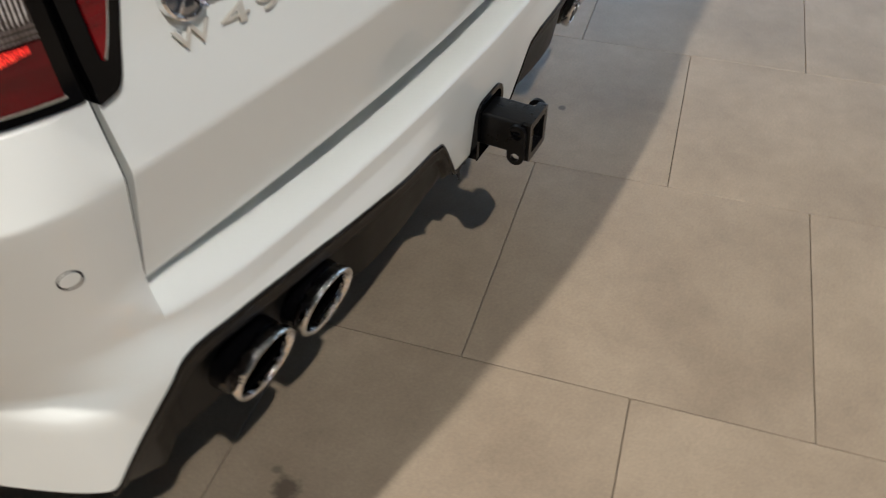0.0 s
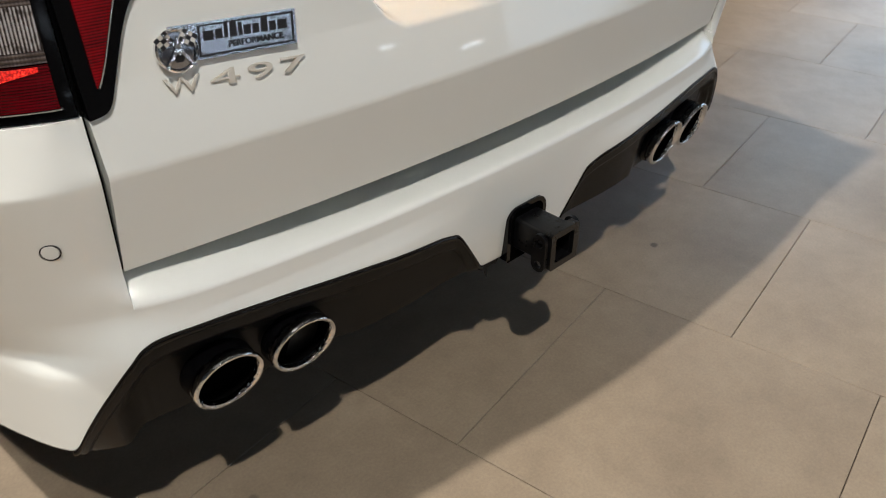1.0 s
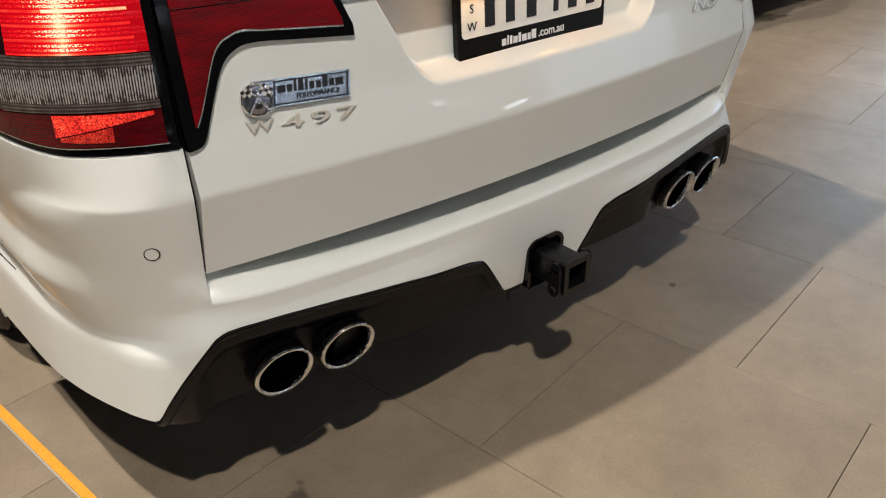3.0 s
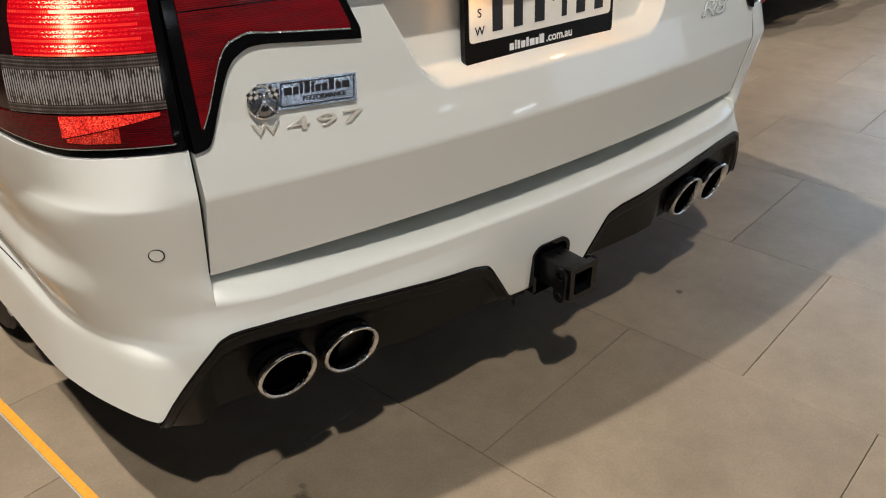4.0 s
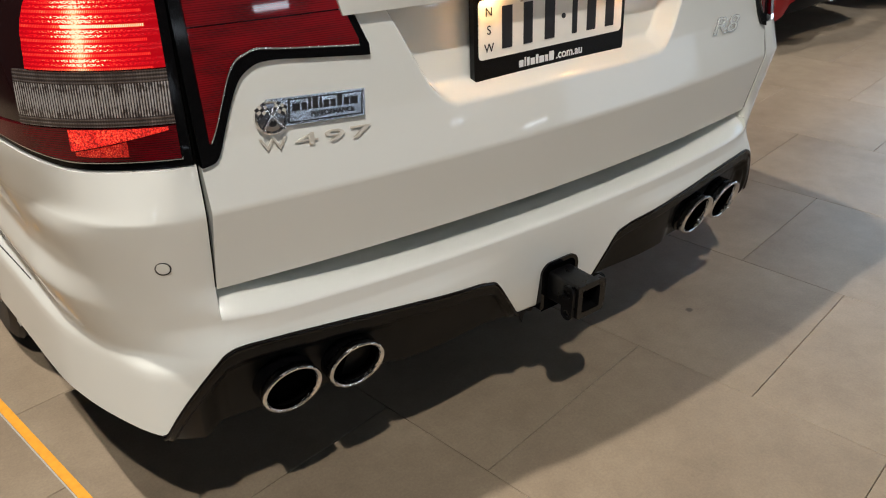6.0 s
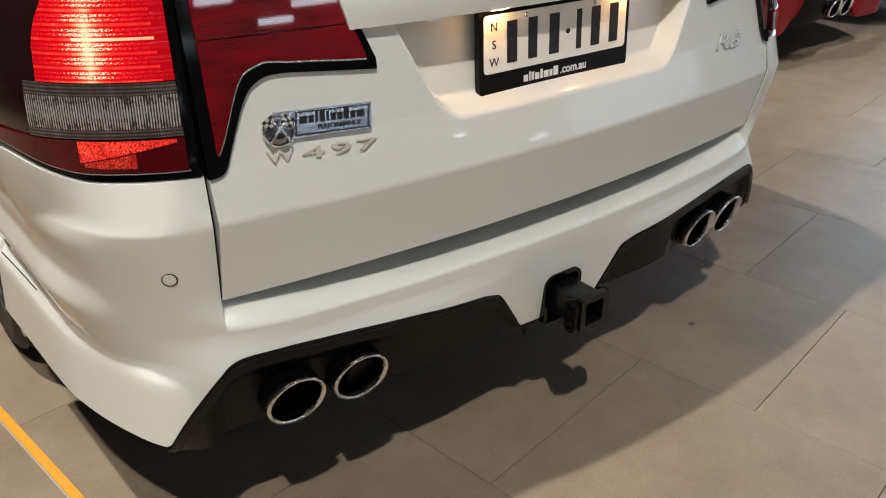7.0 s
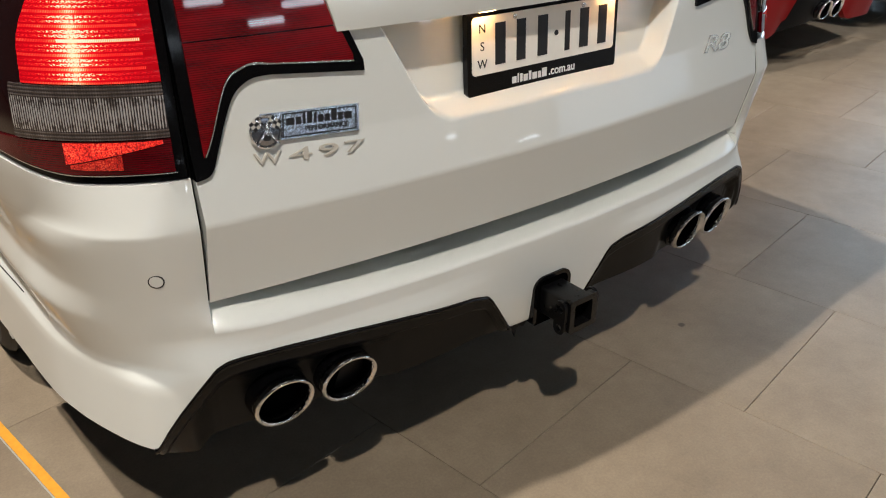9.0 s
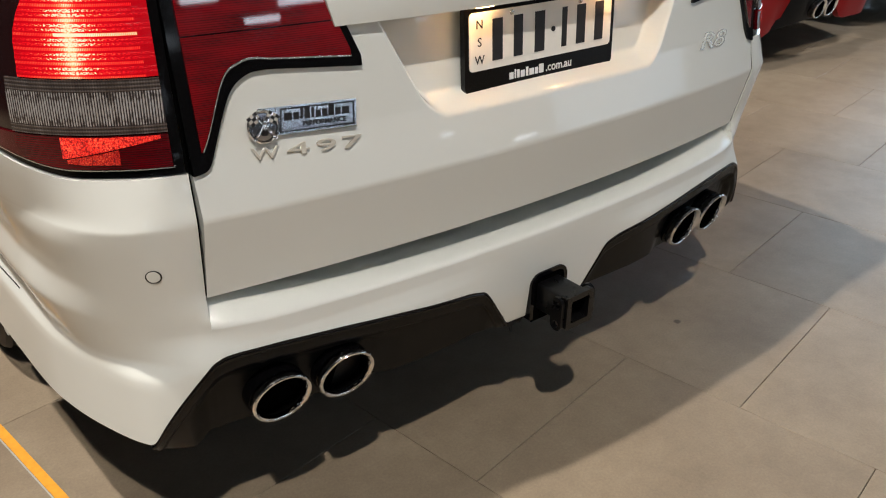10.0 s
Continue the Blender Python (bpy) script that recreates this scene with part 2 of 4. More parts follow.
def tile_material():
    """Matt concrete-look porcelain: clouds, fine grain, two old stains."""
    m = mat("porcelain_tile", (0.36, 0.32, 0.275), 0.42)
    nt = m.node_tree
    b = nt.nodes["Principled BSDF"]
    pos = nt.nodes.new("ShaderNodeNewGeometry").outputs["Position"]
    info = nt.nodes.new("ShaderNodeObjectInfo")
    shift = nt.nodes.new("ShaderNodeVectorMath")
    shift.operation = "MULTIPLY_ADD"
    nt.links.new(info.outputs["Random"], shift.inputs[0])
    shift.inputs[1].default_value = (37.0, 19.0, 53.0)
    nt.links.new(pos, shift.inputs[2])

    def noise_node(scale, detail, rough, vec):
        n = nt.nodes.new("ShaderNodeTexNoise")
        n.inputs["Scale"].default_value, n.inputs["Detail"].default_value, n.inputs["Roughness"].default_value = scale, detail, rough
        nt.links.new(vec, n.inputs["Vector"])
        return n.outputs["Fac"]

    def mixer(kind, fac, a, c):
        n = nt.nodes.new("ShaderNodeMix")
        n.data_type, n.blend_type = "RGBA", kind
        for i, v in ((0, fac), (6, a), (7, c)):
            if isinstance(v, (int, float)):
                n.inputs[i].default_value = v
            elif isinstance(v, tuple):
                n.inputs[i].default_value = v
            else:
                nt.links.new(v, n.inputs[i])
        return n.outputs[2]

    cloud = nt.nodes.new("ShaderNodeMapRange")
    cloud.inputs[1].default_value, cloud.inputs[2].default_value = 0.3, 0.7
    nt.links.new(noise_node(4.2, 8, 0.62, shift.outputs[0]), cloud.inputs[0])
    col = mixer("MIX", cloud.outputs[0], (0.208, 0.163, 0.114, 1), (0.290, 0.233, 0.168, 1))
    grain = nt.nodes.new("ShaderNodeMapRange")
    grain.inputs[1].default_value, grain.inputs[2].default_value, grain.inputs[3].default_value, grain.inputs[4].default_value = 0.3, 0.7, 0.88, 1.09
    nt.links.new(noise_node(160, 4, 0.7, pos), grain.inputs[0])
    col = mixer("MULTIPLY", 1.0, col, grain.outputs[0])
    mottle = nt.nodes.new("ShaderNodeMapRange")
    mottle.inputs[1].default_value, mottle.inputs[2].default_value, mottle.inputs[3].default_value, mottle.inputs[4].default_value = 0.3, 0.7, 0.92, 1.07
    nt.links.new(noise_node(17, 5, 0.65, shift.outputs[0]), mottle.inputs[0])
    col = mixer("MULTIPLY", 1.0, col, mottle.outputs[0])
    tone = nt.nodes.new("ShaderNodeMapRange")
    tone.inputs[3].default_value, tone.inputs[4].default_value = 0.95, 1.05
    nt.links.new(info.outputs["Random"], tone.inputs[0])
    col = mixer("MULTIPLY", 1.0, col, tone.outputs[0])
    wob = noise_node(46, 5, 0.7, pos)
    for centre, size, dark in STAINS:
        d = nt.nodes.new("ShaderNodeVectorMath")
        d.operation = "DISTANCE"
        d.inputs[1].default_value = centre
        nt.links.new(pos, d.inputs[0])
        s = nt.nodes.new("ShaderNodeMath")
        s.operation = "MULTIPLY_ADD"
        nt.links.new(wob, s.inputs[0])
        s.inputs[1].default_value = -size * 1.6
        nt.links.new(d.outputs["Value"], s.inputs[2])
        r = nt.nodes.new("ShaderNodeMapRange")
        r.inputs[1].default_value, r.inputs[2].default_value = -size * 0.35, size * 0.12
        r.inputs[3].default_value, r.inputs[4].default_value = dark, 0.0
        nt.links.new(s.outputs[0], r.inputs[0])
        col = mixer("MIX", r.outputs[0], col, (0.045, 0.033, 0.024, 1))
    nt.links.new(col, b.inputs["Base Color"])
    rr = nt.nodes.new("ShaderNodeMapRange")
    rr.inputs[3].default_value, rr.inputs[4].default_value = 0.35, 0.50
    nt.links.new(noise_node(9, 5, 0.6, pos), rr.inputs[0])
    nt.links.new(rr.outputs[0], b.inputs["Roughness"])
    bp = nt.nodes.new("ShaderNodeBump")
    bp.inputs["Strength"].default_value, bp.inputs["Distance"].default_value = 0.2, 0.0008
    nt.links.new(noise_node(240, 3, 0.6, pos), bp.inputs["Height"])
    nt.links.new(bp.outputs[0], b.inputs["Normal"])
    return m


STAINS = [((0.592, 0.079, 0.0), 0.013, 0.8), ((-0.622, 0.082, 0.0), 0.030, 0.75), ((-0.655, 0.052, 0.0), 0.012, 0.6), ((-0.60, 0.115, 0.0), 0.010, 0.5)]
TILE = tile_material()

# ---- mesh helpers ----


def part(name, bm, material, parent=None, label="", sharp=35, flat=False):
    bmesh.ops.recalc_face_normals(bm, faces=bm.faces)
    me = bpy.data.meshes.new(name)
    bm.to_mesh(me)
    bm.free()
    me.materials.append(material)
    if not flat:
        me.polygons.foreach_set("use_smooth", [True] * len(me.polygons))
        me.set_sharp_from_angle(angle=radians(sharp))
    ob = new(name, me)
    if parent is not None:
        ob.parent = parent
    if label:
        ob["label"] = label
    return ob


def weave(bm, rows, wrap=False):
    """Faces between rows of equally many points. Returns the rows of vertices."""
    vs = [[bm.verts.new(p) for p in r] for r in rows]
    n = len(vs[0])
    for a, b in zip(vs, vs[1:]):
        for i in range(n if wrap else n - 1):
            bm.faces.new((a[i], a[(i + 1) % n], b[(i + 1) % n], b[i]))
    return vs


def shell(fn, us, vs, thick, bm=None):
    """A closed curved plate: fn(u, v, d) gives its outer side at d = 0."""
    bm = bm or bmesh.new()
    front = weave(bm, [[fn(u, v, 0.0) for u in us] for v in vs])
    back = weave(bm, [[fn(u, v, -thick) for u in us] for v in vs])
    for r in (0, -1):
        for i in range(len(us) - 1):
            bm.faces.new((front[r][i], front[r][i + 1], back[r][i + 1], back[r][i]))
    for c in (0, -1):
        for j in range(len(vs) - 1):
            bm.faces.new((front[j][c], front[j + 1][c], back[j + 1][c], back[j][c]))
    return bm


def box(size, at=(0, 0, 0), bevel=0.0, bm=None, seg=2, turn=None):
    bm = bm or bmesh.new()
    made = bmesh.ops.create_cube(bm, size=1.0)["verts"]
    bmesh.ops.scale(bm, verts=made, vec=size)
    if bevel:
        edges = list({e for v in made for e in v.link_edges})
        res = bmesh.ops.bevel(bm, geom=edges, offset=bevel, segments=seg, affect="EDGES", profile=0.5)
        made = list({v for f in res["faces"] for v in f.verts} | {v for v in made if v.is_valid})
    if turn is not None:
        bmesh.ops.transform(bm, matrix=turn, verts=made)
    bmesh.ops.translate(bm, verts=made, vec=at)
    return bm


def lathe(profile, n=48, sx=1.0, sz=1.0, bm=None):
    """Turn (radius, along) points round the y axis; sx and sz make it oval."""
    bm = bm or bmesh.new()
    weave(bm, [[(r * sx * math.cos(2 * math.pi * i / n), a, r * sz * math.sin(2 * math.pi * i / n)) for i in range(n)] for r, a in profile], wrap=True)
    return bm


def outline(points, depth, bm=None, bevel=0.0):
    """A plate from an outline in x and z, its face at y = 0, depth going to +y."""
    bm = bm or bmesh.new()
    f = [bm.verts.new((x, 0, z)) for x, z in points]
    b = [bm.verts.new((x, depth, z)) for x, z in points]
    bm.faces.new(f)
    bm.faces.new(b[::-1])
    for i in range(len(f)):
        j = (i + 1) % len(f)
        bm.faces.new((f[i], b[i], b[j], f[j]))
    return bm


def ring_plate(outer, inner, depth):
    """A plate with a hole: outer and inner outlines of equally many points."""
    bm = bmesh.new()
    rows = [[(x, 0, z) for x, z in inner], [(x, 0, z) for x, z in outer], [(x, depth, z) for x, z in outer], [(x, depth, z) for x, z in inner]]
    rows.append(rows[0])
    weave(bm, rows, wrap=True)
    bmesh.ops.remove_doubles(bm, verts=bm.verts, dist=1e-6)
    return bm


def rounded(w, h, r, n=6, cx=0.0, cz=0.0):
    pts = []
    for qx, qz, a0 in ((1, 1, 0), (-1, 1, 90), (-1, -1, 180), (1, -1, 270)):
        for k in range(n + 1):
            a = radians(a0 + 90 * k / n)
            pts.append((cx + qx * (w / 2 - r) + r * math.cos(a), cz + qz * (h / 2 - r) + r * math.sin(a)))
    return pts


BLUR_AT = np.linspace(-1.4, 1.4, 13)
BLUR = (1 + np.cos(BLUR_AT / 1.5 * math.pi)) / np.sum(1 + np.cos(BLUR_AT / 1.5 * math.pi))


def soft(z, table, r=0.008):
    """A broken line through the table, its corners rounded over r."""
    xs, ys = zip(*table)
    return float(np.dot(np.interp(z + r * BLUR_AT, xs, ys), BLUR))


def step(a, b, v):
    t = min(1.0, max(0.0, (v - a) / (b - a)))
    return t * t * (3 - 2 * t)


def lettering(name, text, size, depth, material, parent, m, wide=1.0, shear=0.0, bold=0.0, label="", bevel=0.0):
    cu = bpy.data.curves.new(name, "FONT")
    cu.body, cu.size, cu.extrude, cu.shear, cu.offset, cu.bevel_depth = text, size, depth, shear, bold, bevel
    cu.align_x, cu.align_y, cu.resolution_u = "CENTER", "CENTER", 4
    tmp = bpy.data.objects.new("tmp", cu)
    scene.collection.objects.link(tmp)
    me = bpy.data.meshes.new_from_object(tmp.evaluated_get(bpy.context.evaluated_depsgraph_get()))
    bpy.data.objects.remove(tmp)
    me.transform(m @ Matrix.Diagonal((wide, 1, 1, 1)))
    me.materials.clear()
    me.materials.append(material)
    ob = new(name, me)
    ob.parent = parent
    if label:
        ob["label"] = label
    return ob


# ---- room ----
ANGLE = radians(9.4)
U, V = Vector((math.cos(ANGLE), math.sin(ANGLE), 0)), Vector((math.sin(ANGLE), -math.cos(ANGLE), 0))
PITCH, JOINT = 0.613, 0.0016
CORNER = Vector((-0.257, -0.047, 0))

bm = bmesh.new()
box((20.6, 16.6, 0.1), (2.0, 2.0, -0.059), bm=bm)
floor = tagged(part("floor", bm, GROUT, flat=True), "grey-beige porcelain tile floor with thin dark joints", "floor", kind="structure")
for name, size, at in (("wall_north", (20.6, 0.2, 6.6), (2, 10.1, 3.3)), ("wall_west", (0.2, 16, 6.6), (-8.1, 2, 3.3))):
    tagged(part(name, box(size, at), WALL, flat=True), "plain dark grey painted showroom wall", "wall", kind="structure")
bm = box((0.2, 16, 1.8), (12.1, 2, 0.9))
box((0.2, 16, 1.0), (12.1, 2, 6.1), bm=bm)
for y in (-5.8, -2.0, 2.0, 6.0, 9.8):
    box((0.2, 0.4, 3.8), (12.1, y, 3.7), bm=bm)
tagged(part("wall_east", bm, WALL, flat=True), "showroom wall with wide shopfront window openings", "wall", kind="structure")
for k, (y, w) in enumerate(((-3.9, 3.4), (0.0, 3.6), (4.0, 3.6), (7.9, 3.4))):
    tagged(part("window_%d" % (k + 1), box((0.02, w, 3.8), (12.15, y, 3.7)), GLARE_PANE if k > 1 else EAST_PANE, flat=True), "tall shopfront window full of cool daylight", "window", kind="structure")
bm = box((13.6, 0.2, 4.4), (-1.5, -6.1, 2.2))
box((20.6, 0.2, 0.6), (2, -6.1, 6.3), bm=bm)
for x in (-8.1, -4.0, 0.0, 4.0):
    box((0.4, 0.2, 1.6), (x, -6.1, 5.2), bm=bm)
box((7.0, 0.2, 0.3), (8.8, -6.1, 0.15), bm=bm)
box((7.0, 0.2, 2.7), (8.8, -6.1, 4.65), bm=bm)
for x in (5.5, 12.1):
    box((0.4, 0.2, 3.0), (x, -6.1, 1.8), bm=bm)
tagged(part("wall_south", bm, WALL, flat=True), "dark showroom wall with openings for the added fill windows", "wall", kind="structure")
# South windows are unseen, added to brighten and cool the upright white panels.
for k, x in enumerate((-6.05, -2.0, 2.0)):
    tagged(part("window_%d" % (k + 5), box((3.65, 0.02, 1.6), (x, -6.15, 5.2)), FILL_PANE, flat=True), "unseen clerestory window, added as cool fill light", "window", kind="structure")
tagged(part("window_8", box((6.2, 0.02, 3.0), (8.8, -6.15, 1.8)), SIDE_FILL_PANE, flat=True), "unseen wide window, added as cool fill from the right", "window", kind="structure")
tagged(part("ceiling", box((20.6, 16.6, 0.1), (2, 2, 6.66)), CEIL, flat=True), "plain charcoal painted showroom ceiling", "ceiling", kind="structure")

GLOW = mat("downlight_glow", (1, 0.95, 0.85), 0.4, emit=(1.0, 0.93, 0.80), power=30)
for x, y in ((-3.2, -0.8), (-1.4, -0.9), (0.5, -0.8), (2.4, -0.9), (-2.4, -3.6), (-0.4, -3.6), (1.6, -3.6), (3.6, -3.6), (0.3, 3.2), (2.6, 3.2)):
    dl = part("downlight", lathe([(0.050, -0.02), (0.062, -0.03), (0.072, -0.02), (0.072, 0.0)], 24), CEIL)
    tagged(dl, "small round recessed ceiling downlight, switched on", "downlight", group="ceiling downlights")
    part("lens", lathe([(0.0, -0.012), (0.049, -0.012)], 24), GLOW, dl)
    dl.matrix_basis = pose(x, y, 6.61, 90)

# Unseen glowing strips, added so that paint and lenses show reflected streaks and dots.
STREAK_GLOW = mat("streak_glow", (1, 1, 1), 0.4, emit=(0.86, 0.94, 1.0), power=11)
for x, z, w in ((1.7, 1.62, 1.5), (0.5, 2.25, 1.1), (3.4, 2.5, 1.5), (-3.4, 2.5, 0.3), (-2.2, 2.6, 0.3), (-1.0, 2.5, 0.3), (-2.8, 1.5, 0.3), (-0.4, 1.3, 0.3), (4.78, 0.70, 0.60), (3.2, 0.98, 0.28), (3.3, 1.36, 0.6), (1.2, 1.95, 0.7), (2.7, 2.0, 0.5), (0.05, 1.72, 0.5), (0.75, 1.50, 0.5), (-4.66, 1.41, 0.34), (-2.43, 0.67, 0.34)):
    tl = part("reflection_strip", box((w, 0.07, 0.09), (0, 0, 0), 0.01), CEIL)
    tagged(tl, "unseen glowing strip, added for streak reflections in paint and lenses", "wall light", group="wall tube lights")
    part("tube", box((w - 0.06, 0.03, 0.024 if z < 1.25 else 0.055), (0, 0.045, 0), 0.01), STREAK_GLOW, tl)
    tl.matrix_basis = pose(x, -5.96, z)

# ---- the white wagon: its skin ----
PY = 0.055


def plan_table():
    pts = [(x, 0.1 * x * x) for x in np.linspace(0, 0.70, 71)]
    a, b, c, d = (0.70, 0.049), (0.84, 0.069), (0.915, 0.19), (0.925, 0.345)
    for t in np.linspace(0, 1, 61)[1:]:
        pts.append(tuple(a[i] * (1 - t) ** 3 + 3 * b[i] * t * (1 - t) ** 2 + 3 * c[i] * t * t * (1 - t) + d[i] * t ** 3 for i in (0, 1)))
    for y in np.linspace(0.345, 0.95, 31)[1:]:
        pts.append((0.925 + 0.025 * (y - 0.345) / 0.605, y))
    pts = np.array(pts)
    seg = np.hypot(*np.diff(pts, axis=0).T)
    s = np.concatenate([[0], np.cumsum(seg)])
    tan = np.gradient(pts, s, axis=0)
    tan /= np.hypot(tan[:, 0], tan[:, 1])[:, None]
    return s, pts, tan


PS, PP, PT = plan_table()


def plan(s):
    a, g = abs(s), (1 if s >= 0 else -1)
    x, y = np.interp(a, PS, PP[:, 0]), np.interp(a, PS, PP[:, 1])
    tx, ty = np.interp(a, PS, PT[:, 0]), np.interp(a, PS, PT[:, 1])
    return g * x, y, g * ty, -tx


def s_at_x(x):
    return float(np.interp(x, PP[:131, 0], PS[:131]))


def s_at_y(y):
    return float(np.interp(y, PP[:, 1], PS))


GATE = [(0.535, 0.0), (0.55, 0.003), (0.694, 0.036), (0.700, 0.036), (0.80, 0.013), (0.95, -0.006), (1.14, -0.035)]
CORN = [(0.27, 0.000), (0.44, 0.002), (0.49, 0.008), (0.535, 0.015), (0.60, 0.028), (0.693, 0.0462), (0.698, 0.0462), (0.78, 0.012), (0.95, -0.008), (1.14, -0.035)]
SIDE = [(0.27, 0.0), (0.40, 0.006), (0.424, 0.003), (0.436, -0.006), (0.456, -0.026), (0.495, -0.022), (0.518, -0.008), (0.532, 0.004), (0.548, 0.002), (0.585, -0.013), (0.63, -0.015), (0.70, 0.004), (0.78, 0.020), (0.86, 0.022), (1.0, 0.0), (1.14, -0.035)]
FLANK = [(0.27, -0.024), (0.445, -0.022), (0.530, 0.004), (0.545, 0.002), (0.585, -0.008), (0.62, -0.004), (0.70, 0.014), (0.78, 0.020), (0.86, 0.018), (1.0, 0.0), (1.14, -0.035)]
SHELF = [(0.27, 1.0), (0.402, 1.0), (0.417, 0.90), (0.441, 0.0), (0.60, 0.0)]
UPPER = [(0.524, 0.009)] + GATE[1:]
REAR_CORNER = [(0.26, 0.046), (0.44, 0.040), (0.50, 0.024), (0.56, 0.010)] + GATE[2:]
REAR_MID = [(0.26, 0.010), (0.30, 0.016), (0.36, 0.022), (0.40, 0.0245), (0.44, 0.0265), (0.475, 0.0285), (0.508, 0.0285)] + UPPER
REAR_SIDE = [(0.26, 0.046), (0.39, 0.0430), (0.42, 0.0420), (0.438, 0.0400), (0.452, 0.0355), (0.468, 0.0318), (0.508, 0.0315)] + UPPER


def flare_table():
    """How far the flared lower edge stands off the upper plan, along the skin."""
    c = [(0.50, -0.030), (0.60, -0.018), (0.66, -0.010), (0.72, -0.005), (0.75, 0.006), (0.775, 0.020), (0.80, 0.037), (0.826, 0.057), (0.848, 0.083), (0.870, 0.130), (0.897, 0.206), (0.912, 0.262), (0.93, 0.350), (0.944, 0.585), (0.957, 0.765), (0.965, 1.0)]
    for _ in range(4):
        c = [c[0]] + [(p[0] * k + q[0] * (1 - k), p[1] * k + q[1] * (1 - k)) for p, q in zip(c, c[1:]) for k in (0.75, 0.25)] + [c[-1]]
    c = np.array(c)
    out = []
    for (x, y), (tx, ty) in zip(PP, PT):
        along, off = (c[:, 0] - x) * tx + (c[:, 1] - y) * ty, (c[:, 0] - x) * ty - (c[:, 1] - y) * tx
        near = np.abs(off) < 0.08
        out.append(np.interp(0.0, along[near], off[near]))
    return np.array(out)


FLARE = flare_table()


def bulge(s, z):
    x, y, _, _ = plan(s)
    x = abs(x)
    scoop = step(0.10, 0.36, x)
    rear = soft(z, REAR_MID, 0.004) * (1 - scoop) + soft(z, REAR_SIDE, 0.004) * scoop
    if x < 0.56:
        return rear
    w2 = step(0.06, 0.30 - 0.09 * step(0.66, 0.72, z), y)
    wing = soft(z, CORN, 0.003) * (1 - w2) + soft(z, FLANK, 0.009) * w2
    k = step(0.74, 0.85, x)
    plain = step(0.704, 0.736, x)
    rear = rear * (1 - plain) + soft(z, REAR_CORNER, 0.016) * plain
    w = step(0.62 + 0.08 * min(1, max(0, (z - 0.50) / 0.04)), 0.80, x)
    shelf = soft(z, SHELF, 0.005) * k + (1 - step(0.425, 0.495, z)) * (1 - k)
    wl = step(0.58, 0.71, x)
    lower = rear * (1 - wl) + (float(np.interp(abs(s), PS, FLARE)) - 0.011 * (min(0.44, z) - 0.29) / 0.11) * wl
    return (rear * (1 - w) + wing * w) * (1 - shelf) + lower * shelf


def skin(s, z, d=0.0, bias=None):
    x, y, nx, ny = plan(s)
    o = (bulge(s, z) if bias is None else bias) + d
    return (x + nx * o, PY + y + ny * o, z)


def hem(s):
    """Lower edge of the white bumper skin."""
    x, y, _, _ = plan(s)
    x = abs(x)
    turn = [(s_at_x(q), h) for q, h in ((0.688, 0.449), (0.708, 0.4475), (0.725, 0.440), (0.742, 0.420), (0.760, 0.394), (0.780, 0.362), (0.798, 0.328), (0.814, 0.290))]
    knots = [(0, 0.285), (0.108, 0.29), (0.166, 0.380), (0.180, 0.397), (0.22, 0.409), (0.37, 0.427), (0.50, 0.439), (0.62, 0.447), *turn, (2.0, 0.280)]
    return soft(abs(s), knots, 0.007)


def lamp_foot(u):
    """Lower edge of the corner lamp, rising round the flank."""
    return 0.7745 + 0.027 * step(s_at_y(0.12), s_at_y(0.27), u)


